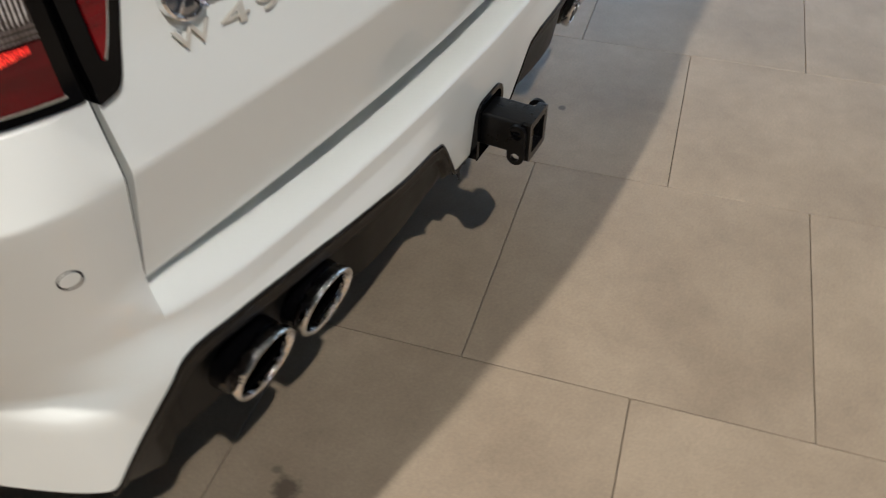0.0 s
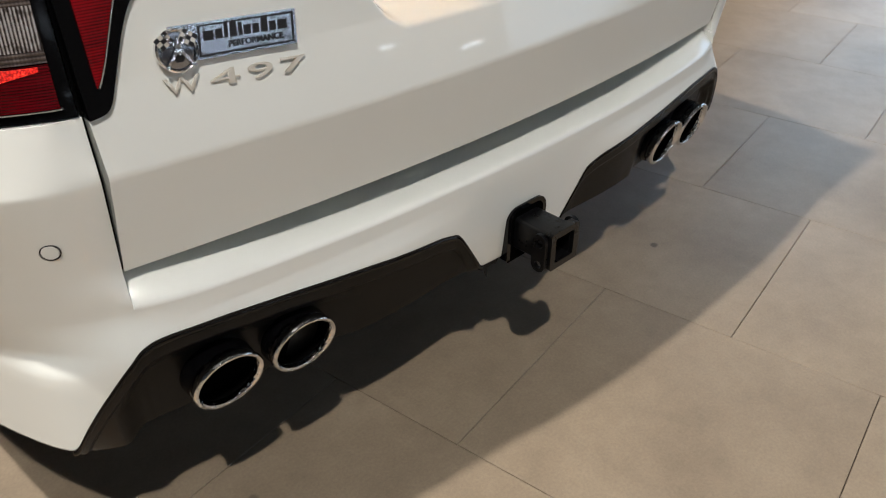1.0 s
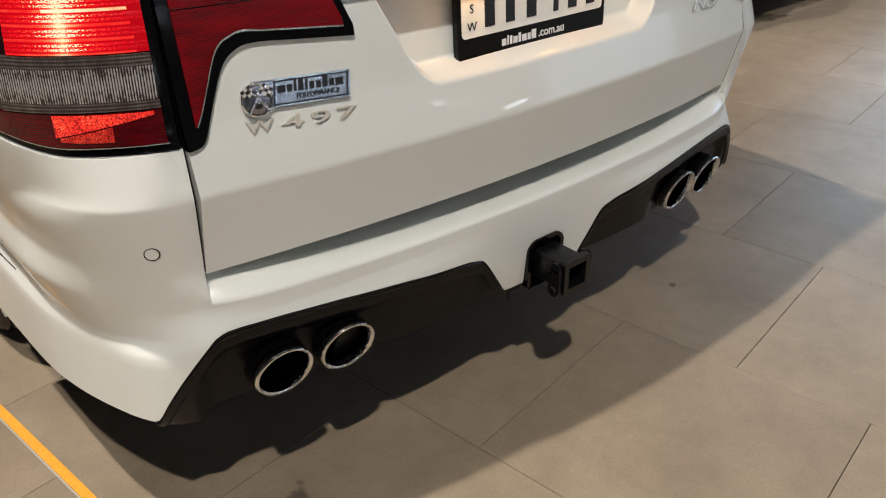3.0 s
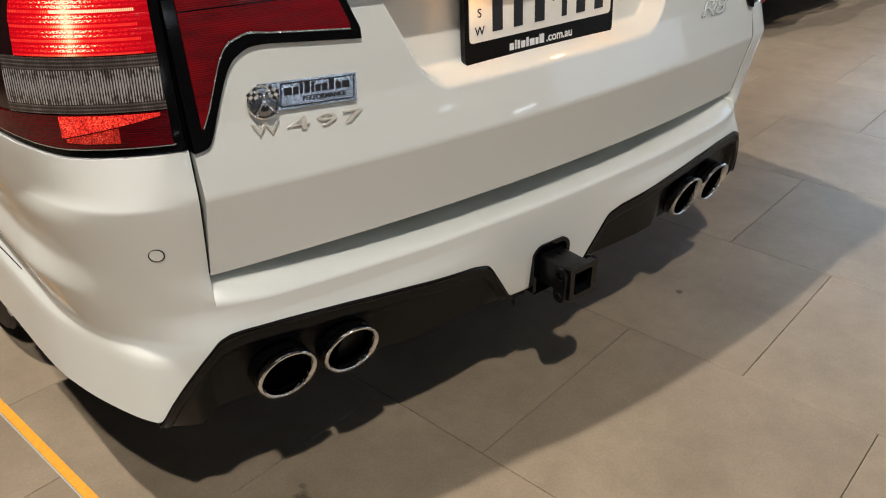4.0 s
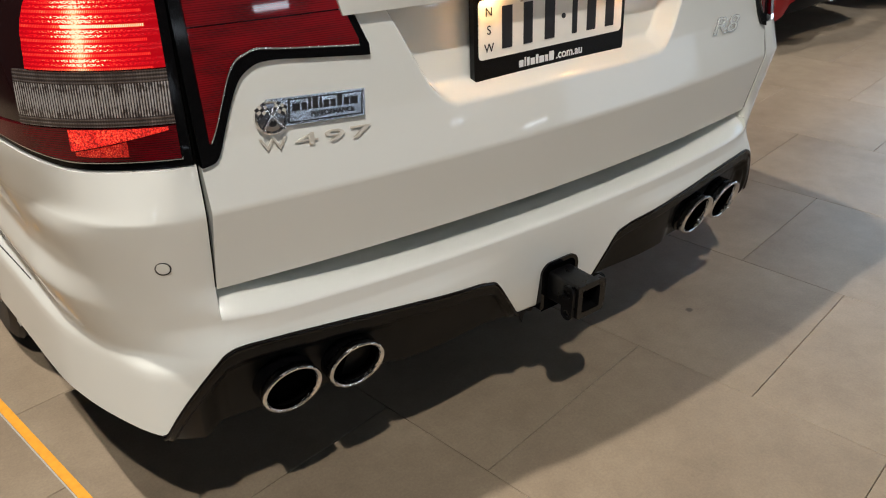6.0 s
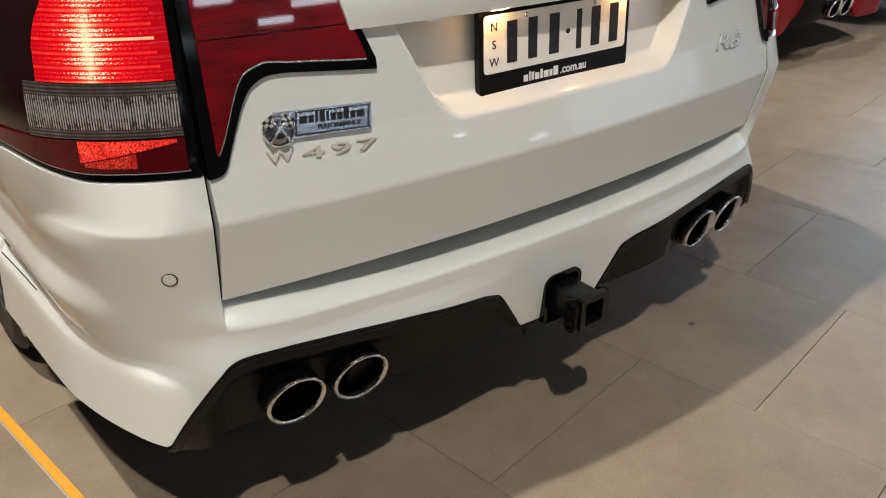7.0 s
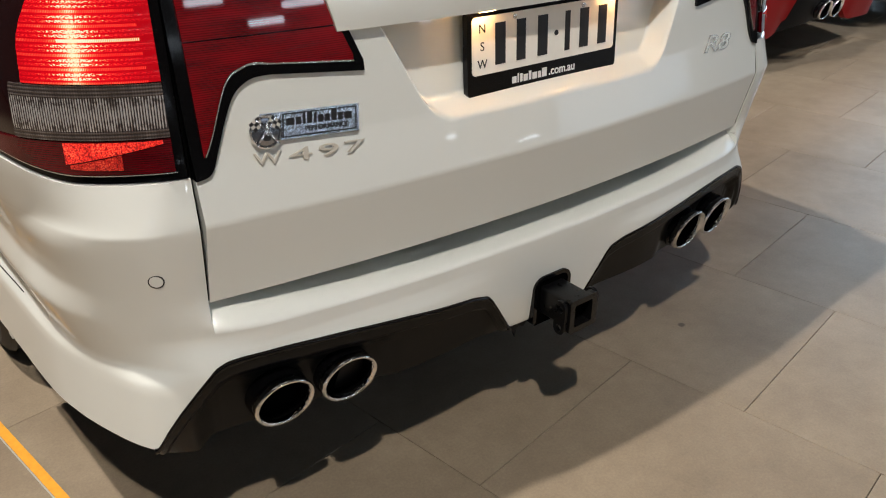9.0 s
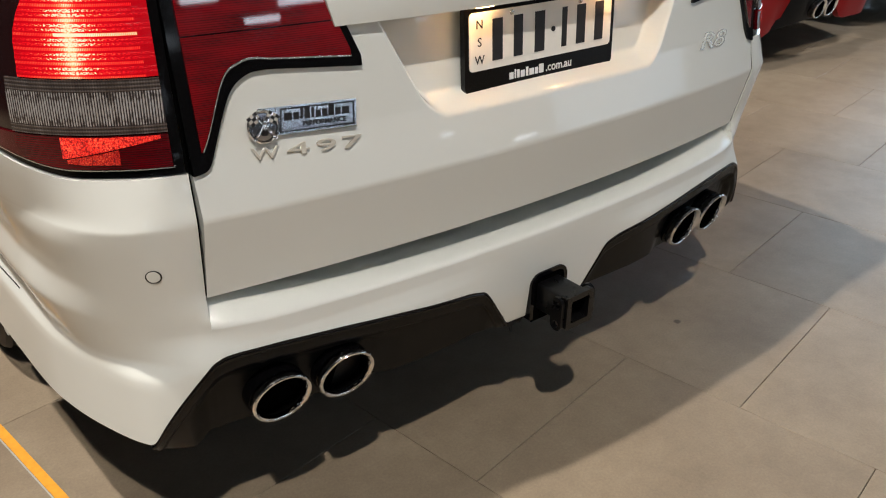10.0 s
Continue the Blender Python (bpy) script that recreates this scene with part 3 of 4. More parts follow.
def make_bumper(paint, car):
    side_end = s_at_y(0.735)
    gap = s_at_x(0.7184)
    cols = sorted(set([round(v, 5) for v in np.concatenate([
        np.linspace(0, 0.10, 8), np.linspace(0.10, 0.20, 24), np.linspace(0.2, 0.66, 24), np.linspace(0.66, gap - 0.001, 10),
        np.linspace(gap, s_at_x(0.87), 44), np.linspace(s_at_x(0.87), side_end, 48)])]))
    cols = [-c for c in cols[:0:-1]] + cols
    rows = [[skin(s, hem(s) + 0.004, -0.028) for s in cols], [skin(s, hem(s), -0.003) for s in cols]]
    brow = lambda s: 0.488 + 0.008 * min(1.0, abs(plan(s)[0]) / 0.72) ** 2
    for j in range(48):
        rows.append([skin(s, hem(s) + 0.003 + (brow(s) - hem(s)) * j / 47) for s in cols])
    ledge = [(0.0040, 0.0016), (0.0070, 0.0050), (0.0088, 0.0105), (0.0098, 0.018), (0.0104, 0.034), (0.0112, 0.075), (0.0120, 0.140)]
    for j, (rise, back) in enumerate(ledge):
        row = []
        for s in cols:
            if abs(s) < gap - 0.0005:
                tilt = 0.06 + 0.72 * (abs(plan(s)[0]) / 0.7) ** 3.3
                row.append(skin(s, brow(s) + 0.003 + rise * 0.6 + tilt * min(back, 0.034), bias=bulge(s, brow(s)) - back))
            else:
                z0 = brow(s) + 0.003
                row.append(skin(s, z0 + (0.535 - z0) * (j + 1) / len(ledge), 0.0))
        rows.append(row)
    bm = bmesh.new()
    weave(bm, rows)
    for g in (-1, 1):
        side = [c for c in cols if c * g >= gap - 1e-6]
        zs = np.concatenate([np.linspace(0.535, 0.60, 18), np.linspace(0.607, 0.68, 10), np.linspace(0.685, 0.706, 13), np.linspace(0.711, 0.772, 8)])
        lift = lambda s, z: z + (lamp_foot(abs(s)) - 0.7745) * max(0.0, (z - 0.713) / 0.059)
        shoulder = lambda s, z: 0.008 * max(0.0, (z - 0.70) / 0.072) * step(gap, gap + 0.04, abs(s))
        grid = [[skin(s, lift(s, z), shoulder(s, z)) for s in side] for z in zs]
        grid.append([skin(s, lift(s, 0.773), -0.02) for s in side])
        for z, r in zip([*zs, 0.773], grid):
            fold = skin(g * gap, z, -0.05)
            r.insert(0, fold) if g > 0 else r.append(fold)
        weave(bm, grid)
    bmesh.ops.remove_doubles(bm, verts=bm.verts, dist=1e-5)
    return part("bumper", bm, paint, car, "glossy white bumper skin with a moulded ledge", sharp=42)


def bay_half(z):
    """Half the width of the plate bay, which widens upwards."""
    return float(np.interp(z, [0.785, 0.955], [0.304, 0.392]))


def gate_skin(u, z):
    """The tailgate with its plate recess; the columns follow the slanted sides of the bay."""
    half, edge, end = bay_half(z), 0.348, 0.7168
    x = u * half / edge if abs(u) <= edge else math.copysign(half + (abs(u) - edge) * (end - half) / (end - edge), u)
    a, b, r = (half - abs(x)) / 0.026, (z - 0.779) / 0.032, 1.5
    inside = r - math.hypot(r - a, r - b) if a < r and b < r else min(a, b)
    return (x, PY + 0.1 * x * x - soft(z, GATE, 0.0025) + 0.048 * step(0, 1, inside), z)


def flush(x, z, d=0.0):
    return (x, PY + 0.1 * x * x - soft(z, GATE) - d, z)


def make_tailgate(paint, car):
    half_us = np.concatenate([np.linspace(0, 0.300, 40)[:-1], np.linspace(0.300, 0.356, 34)[:-1], np.linspace(0.356, 0.7168, 56)])
    us = np.concatenate([-half_us[:0:-1], half_us])
    xs = [gate_skin(u, 0.556)[0] for u in us]
    zs = np.concatenate([[0.5505, 0.553], np.linspace(0.558, 0.685, 18), np.linspace(0.688, 0.706, 10), np.linspace(0.711, 0.77, 10), np.linspace(0.773, 0.84, 22), np.linspace(0.845, 1.12, 36)])
    rows = [[(x, flush(x, 0.555)[1] + 0.07, 0.556) for x in xs], [(x, flush(x, 0.55)[1] + 0.006, 0.5495) for x in xs]]
    rows += [[gate_skin(u, z) for u in us] for z in zs]
    for r in rows:
        a, b = r[0], r[-1]
        r.insert(0, (a[0] + 0.001, a[1] + 0.05, a[2]))
        r.append((b[0] - 0.001, b[1] + 0.05, b[2]))
    bm = bmesh.new()
    weave(bm, rows)
    gate = part("tailgate", bm, paint, car, "closed white tailgate with a recessed plate bay", sharp=40)
    half = lambda z: np.interp(z, [0.954, 1.06], [0.47, 0.50])

    def lip(u, v, d):
        z = 0.954 + 0.13 * v
        x = u * half(z)
        out = 0.010 + 0.014 * math.sin(math.pi * min(1, v * 1.3 + 0.12)) * (1 - 0.6 * abs(u) ** 6)
        return flush(x, z, out + d)
    part("garnish", shell(lip, np.linspace(-1, 1, 61), np.linspace(0, 1, 12), 0.03), paint, gate)
    return gate


def zone(x0, x1, low, high, n, m, off, thick, place):
    """A plate on the skin between low(x) and high(x)."""
    def fn(u, v, d):
        z = low(u) + (high(u) - low(u)) * v
        return place(u, z, off + d)
    return shell(fn, np.linspace(x0, x1, n), np.linspace(0, 1, m), thick)


def make_inner_lamp(g, gate):
    """The lamp half on the tailgate: a kinked ruby lens in a black surround."""
    def low(inset):
        def f(x):
            x = abs(x)
            return soft(x, [(0.40, 0.893), (0.43, 0.893), (0.585, 0.908), (0.612, 0.908), (0.640, 0.893), (0.655, 0.868), (0.692, 0.777), (0.72, 0.772)], 0.012) + inset * soft(x, [(0.58, 1.0), (0.63, 1.5), (0.655, 2.3), (0.69, 2.3), (0.70, 1.6)], 0.006)
        return f

    def high(inset):
        return lambda x: np.interp(abs(x) - inset, [0.425, 0.43, 0.505, 0.72], [0.900, 0.910, 1.095, 1.11])
    lamp_house = part("tailgate_lamp", zone(g * 0.428, g * 0.7172, low(-0.0035), high(0), 60, 10, 0.006, 0.02, flush), GLOSS_BLACK, gate, "kinked dark red tail lamp in a black surround")

    part("lens", zone(g * 0.447, g * 0.700, low(0.014), lambda x: max(low(0.014)(x) + 0.001, min(0.962, high(0.014)(x))), 60, 24, 0.009, 0.006, flush), LENS_INNER, lamp_house, "ribbed ruby lens")
    part("lens", zone(g * 0.468, g * 0.700, lambda x: 0.9645, lambda x: max(0.966, high(0.014)(x)), 40, 16, 0.010, 0.006, flush), LENS_INNER, lamp_house, "ruby lens with smoked upper edge")

    def rim(u, v, d):
        z = low(0.0115)(u) + 0.003 * v
        return flush(u, z, 0.0085 + d)
    part("bright_edge", shell(rim, np.linspace(g * 0.446, g * 0.697, 60), [0, 1], 0.003), SATIN_CHROME, lamp_house, "thin bright edging strip")
    return lamp_house


def make_corner_lamp(g, car, lit):
    sa, sb = s_at_x(0.7215), s_at_y(0.37)

    def band(name, a, b, z0, z1, off, material, label, rib=0.0, freq=0, upright=False, n=40, m=24, parent=None, taper=0.0):
        def fn(u, v, d):
            u = a + (u - a) * (1 - taper * step(0.25, 1.0, v))
            s = g * u
            z = z0(u) + (z1(u) - z0(u)) * v
            r = rib * math.sin((u if upright else z) * freq)
            return skin(s, z, off + r + d)
        return part(name, shell(fn, np.linspace(a, b, n), np.linspace(0, 1, m), 0.012), material, parent, label)

    def low(u):
        return lamp_foot(u)
    house = band("corner_lamp", sa, sb, low, lambda u: 1.10, 0.004, GLOSS_BLACK, "wraparound tail lamp in a gloss black housing, glowing red" if lit else "wraparound dark tail lamp in a gloss black housing", parent=car)
    sx = sa + 0.014
    part_end = s_at_y(0.190)
    band("smoked_cover", s_at_y(0.148), sb - 0.015, lambda u: low(u) + 0.018, lambda u: 1.09, 0.006, SMOKED, "smoked outer lens", parent=house)
    band("lens", sx, sb - 0.05, lambda u: low(u) + 0.014, lambda u: 0.836, 0.010, LENS_DARK, "deep red lower lens", parent=house)
    wedge = lambda u: 0.8300 - 0.026 * min(1.0, (u - sx - 0.010) / 0.125)
    band("reflector", sx + 0.010, sa + 0.152, wedge, lambda u: 0.8345, 0.0115, LENS_REFLEX if lit else LENS_REFLEX_DIM, "prismatic reflector wedge, its bright sparkle put in as emission", rib=0.0006, freq=2600, upright=True, n=90, parent=house)
    band("reflector", sa + 0.078, sa + 0.146, lambda u: 0.7955 + 0.10 * max(0.0, u - sa - 0.125), lambda u: wedge(u) - 0.002, 0.0115, LENS_REFLEX_DIM, "dim prismatic reflector", rib=0.0006, freq=2600, upright=True, n=50, parent=house)
    band("clear_lens", sx, part_end, lambda u: 0.838, lambda u: 0.914, 0.010, LENS_CLEAR, "clear fluted indicator lens", n=60, m=16, parent=house)
    band("lit_lens" if lit else "lens", sx, s_at_y(0.170), lambda u: 0.916, lambda u: 1.085, 0.010, LENS_LIT if lit else LENS_DARK, "glowing ribbed red lens" if lit else "ribbed red lens", rib=0.0003, freq=322, n=40, m=60, parent=house, taper=0.22)
    band("bright_edge", sx - 0.002, sb - 0.05, lambda u: low(u) + 0.0112, lambda u: low(u) + 0.0126, 0.0095, SATIN_CHROME, "", n=50, m=2, parent=house)
    return house


def make_diffuser(g, car):
    """Dark plastic insert under the white skin, with two exhaust openings hinted by hoods."""
    a, b = 0.103, s_at_x(0.818)

    def low(u):
        return min(hem(u) - 0.012, soft(u, [(0.10, 0.268), (0.18, 0.288), (0.38, 0.290), (0.46, 0.286), (0.60, 0.284), (b - 0.085, 0.282), (b - 0.060, 0.260), (b, 0.262)], 0.010))

    def fn(u, v, d):
        top = hem(u) + 0.004
        z = low(u) + (top - low(u)) * v
        drop = top - z
        pocket = (1 - step(b - 0.095, b - 0.055, u)) * step(0.38, 0.44, u)
        o = 0.0045 - 0.022 * (1 - v) ** 1.2 - 0.008 * step(0.030, 0.038, drop) - 0.016 * step(0.036, 0.062, drop) * pocket
        x, y, nx, ny = plan(g * u)
        edge = bulge(g * u, hem(u))
        o += edge - 0.004
        return (x + nx * (o + d), PY + y + ny * (o + d), z)
    us = np.concatenate([np.linspace(a, 0.20, 30), np.linspace(0.205, 0.70, 40), np.linspace(0.705, b, 56)])
    vs = np.linspace(0, 1, 44)
    d = part("diffuser", shell(fn, us, vs, 0.006), PLASTIC, car, "matt charcoal plastic diffuser insert", sharp=50)

    def rim(u, v, dd):
        a = math.pi * v
        x, y, nx, ny = plan(g * u)
        o = bulge(g * u, hem(u)) + 0.0040 * math.sin(a) - 0.0025 + dd
        return (x + nx * o, PY + y + ny * o, hem(u) - 0.0035 + 0.0055 * math.cos(a))
    part("edge_trim", shell(rim, us, np.linspace(0, 1, 7), 0.002), GLOSS_BLACK, d, "thin gloss black edging")
    return d


def make_tip(x, y, z, car, yaw, rake=15.0):
    """A round tailpipe cut at a slant, so that its upper lip stands furthest back."""
    turn = pose(x, y, z, 0, 0, yaw)

    def cut(profile, n):
        bm = lathe(profile, n)
        c, t = math.cos(radians(rake)), math.sin(radians(rake))
        for v in bm.verts:
            slant = max(0.0, 1 - max(0.0, v.co.y) / 0.12)
            v.co = Vector((v.co.x, v.co.y - v.co.z * t * slant, v.co.z * c))
        return bm
    tip = cut([(0.0490, 0.15), (0.0490, 0.040), (0.0505, 0.022), (0.0530, 0.012), (0.0555, 0.0060), (0.0566, 0.001), (0.0562, -0.0035), (0.0545, -0.0060), (0.0515, -0.0062), (0.0488, -0.0040), (0.0470, 0.0010), (0.0464, 0.0065)], 64)
    o = part("exhaust_tip", tip, CHROME, car, "polished round slant-cut exhaust tip")
    o.matrix_basis = turn
    # Black cap just behind the lip, painting the dark of the deep pipe.
    part("bore", cut([(0.0463, 0.0060), (0.0460, 0.012), (0.0455, 0.020), (0.045, 0.030), (0.0, 0.031)], 48), SHADE_BLACK, o, "shallow bore, capped black for the pipe's dark inside")
    part("collar", cut([(0.0565, 0.16), (0.0565, 0.045), (0.0560, 0.022), (0.0545, 0.0155), (0.0520, 0.0165), (0.0505, 0.03)], 64), GLOSS_BLACK, o, "gloss black outer sleeve")
    return o


def make_hitch():
    h = new("tow_hitch_receiver")
    tagged(h, "black steel square tow hitch receiver under the bumper", "tow hitch")
    h.matrix_basis = pose(0.0, 0, 0.337)
    outer, inner = rounded(0.066, 0.066, 0.007), rounded(0.051, 0.051, 0.003)
    tube = ring_plate(outer, inner, 0.33)
    bmesh.ops.translate(tube, verts=tube.verts, vec=(0, -0.055, 0))
    part("tube", tube, STEEL_BLACK, h, sharp=30)
    lipm = ring_plate(rounded(0.078, 0.078, 0.006), rounded(0.052, 0.052, 0.003), 0.016)
    bmesh.ops.translate(lipm, verts=lipm.verts, vec=(0, -0.064, 0))
    part("collar", lipm, STEEL_BLACK, h, sharp=30)
    part("plug", box((0.05, 0.004, 0.05), (0, 0.03, 0)), SHADE_BLACK, h)
    for g in (-1, 1):
        eye = bmesh.new()
        loops = [[(0.0155 * math.cos(t), (0.021 if math.sin(t) > 0 else -0.027) + 0.0155 * math.sin(t)) for t in np.linspace(0, 2 * math.pi, 29)[:-1]]]
        loops += [[(rr * math.cos(t), zz + rr * math.sin(t)) for t in np.linspace(0, 2 * math.pi, 19)[:-1]] for zz, rr in ((-0.027, 0.0078), (0.018, 0.0092))]
        for loop in loops:
            vs = [eye.verts.new((0, y, z)) for y, z in loop]
            for p, q in zip(vs, vs[1:] + vs[:1]):
                eye.edges.new((p, q))
        bmesh.ops.triangle_fill(eye, edges=eye.edges[:], use_beauty=True)
        grown = bmesh.ops.extrude_face_region(eye, geom=eye.faces[:])
        bmesh.ops.translate(eye, verts=[v for v in grown["geom"] if isinstance(v, bmesh.types.BMVert)], vec=(g * 0.008, 0, 0))
        bmesh.ops.recalc_face_normals(eye, faces=eye.faces[:])
        bmesh.ops.translate(eye, verts=eye.verts, vec=(g * 0.0415, -0.043, 0.0))
        part("chain_plate", eye, STEEL_BLACK, h, "steel safety chain plate with two round holes", sharp=30)
        part("weld", box((0.010, 0.020, 0.030), (g * 0.037, -0.043, 0.000), 0.002), STEEL_BLACK, h)
    part("crossbar", box((1.1, 0.06, 0.06), (0, 0.30, 0.0), 0.006), STEEL_BLACK, h)
    part("bracket", box((0.13, 0.05, 0.012), (-0.03, 0.20, -0.045), 0.003), STEEL_BLACK, h)
    part("bracket", box((0.012, 0.11, 0.05), (-0.09, 0.13, -0.052), 0.003), STEEL_BLACK, h)
    return h


def make_wheel(car, x, y, g):
    w = part("wheel", lathe([(0.215, 0.07), (0.232, 0.10), (0.236, 0.118), (0.225, 0.11), (0.205, 0.05), (0.19, -0.08), (0.236, -0.118)], 64), ALLOY, car, "silver alloy wheel with a wide tyre")
    prof = [(0.232, -0.118), (0.262, -0.127), (0.305, -0.125), (0.328, -0.112), (0.336, -0.095)]
    for c in (-0.072, -0.036, 0.0, 0.036, 0.072):
        prof += [(0.339, c - 0.013), (0.339, c + 0.010), (0.331, c + 0.013), (0.331, c + 0.020)]
    prof += [(0.336, 0.100), (0.328, 0.112), (0.305, 0.125), (0.262, 0.127), (0.232, 0.118)]
    part("tyre", lathe(prof, 72), RUBBER, w, "black tyre with circumferential grooves", sharp=25)
    for k in range(5):
        sp = box((0.05, 0.03, 0.20), (0, 0.075, 0.115), 0.008)
        bmesh.ops.rotate(sp, verts=sp.verts, cent=(0, 0, 0), matrix=Matrix.Rotation(2 * math.pi * k / 5, 3, "Y"))
        part("spoke", sp, ALLOY, w)
    w.matrix_basis = pose(x, y, 0.339, 0, 0, -90 * g)
    return w


def make_hull(paint, car, start, length, label):
    """The rest of the body: flanks, bonnet, cabin glass, roof, floor pan."""
    ys = sorted(set([round(v, 4) for v in np.concatenate([np.linspace(start, 1.70, 40), np.linspace(1.7, 3.55, 10), np.linspace(3.55, 4.6, 36), np.linspace(4.6, length, 8)])]))
    axles = (1.17, 4.09)

    def sill(y):
        z = 0.235
        for c in axles:
            if abs(y - c) < 0.385:
                z = max(z, 0.335 + math.sqrt(0.385 ** 2 - (y - c) ** 2))
        return z

    def width(y):
        return np.interp(y, [0.7, 0.95, 3.9, 4.5, 4.75, length], [0.942, 0.95, 0.945, 0.90, 0.80, 0.55])

    def deck(y):
        return np.interp(y, [0.7, 3.3, 4.3, 4.7, length], [1.02, 1.02, 0.86, 0.74, 0.55])
    rows = []
    for y in ys:
        w, zb, zt = width(y), sill(y), deck(y)
        col = [(w - 0.05, y, zb + 0.004), (w - 0.004, y, zb)]
        for v in np.linspace(0.04, 1, 14):
            z = zb + (zt - 0.03 - zb) * v
            col.append((w + soft(z, SIDE) * (1 if y < 3.8 else 0.4) - 0.02, y, z))
        col += [(w - 0.05, y, zt), (w - 0.12, y, zt + 0.006), (0.35, y, zt + 0.02), (0, y, zt + 0.022)]
        rows.append(col)
    bm = bmesh.new()
    weave(bm, rows)
    weave(bm, [[(-x, y, z) for x, y, z in r] for r in rows])
    nose = rows[-1]
    bm.faces.new([bm.verts.new(p) for p in nose + [(-x, y, z) for x, y, z in nose[-2::-1]]])
    bmesh.ops.remove_doubles(bm, verts=bm.verts, dist=1e-5)
    body = part("body", bm, paint, car, label)
    glass = bmesh.new()
    secs = [(0.45, 0.70, 0.66, 1.38), (0.60, 0.86, 0.66, 1.40), (0.9, 0.86, 0.64, 1.44), (2.2, 0.87, 0.64, 1.47), (2.9, 0.87, 0.62, 1.41), (3.75, 0.84, 0.80, 1.03)]
    g_rows = []
    for y, wb, wt, zt in secs:
        g_rows.append([(-wb, y, 1.02), (-wt, y, zt - 0.03), (-wt + 0.08, y, zt), (0, y, zt + 0.015), (wt - 0.08, y, zt), (wt, y, zt - 0.03), (wb, y, 1.02)])
    weave(glass, g_rows)
    part("cabin_glass", glass, TINTED, car, "dark tinted cabin glass", sharp=30)

    def roof(u, v, d):
        y = 0.165 + 2.745 * v
        zt = np.interp(y, [0.16, 0.5, 0.9, 2.2, 2.9], [1.395, 1.42, 1.445, 1.475, 1.415])
        w = np.interp(y, [0.16, 0.6, 2.9], [0.68, 0.67, 0.62])
        return (u * w, y, zt + 0.025 - 0.05 * u ** 4 + d)
    part("roof", shell(roof, np.linspace(-1, 1, 21), np.linspace(0, 1, 24), 0.03), paint, car)
    for g in (-1, 1):
        for y, lean in ((0.55, 0.20), (1.45, 0.0), (2.35, 0.0)):
            part("pillar", box((0.03, 0.09, 0.42), (g * 0.765, y, 1.22), 0.008, turn=Matrix.Rotation(g * -0.52, 4, "Y")), paint, car)
    part("floor_pan", box((1.50, length - 0.75, 0.16), (0, length / 2 + 0.02, 0.30), 0.02), SHADE_BLACK, car, "dark underside")
    # Unseen black plate and block, added to stop light leaking under the rear.
    part("shade_plate", box((1.36, 0.80, 0.03), (0, 0.56, 0.318), 0.01), SHADE_BLACK, car, "unseen black plate, added to darken the floor behind the diffuser")
    part("leak_block", box((1.56, 0.52, 0.62), (0, 0.50, 0.70), 0.01), SHADE_BLACK, car)
    return body


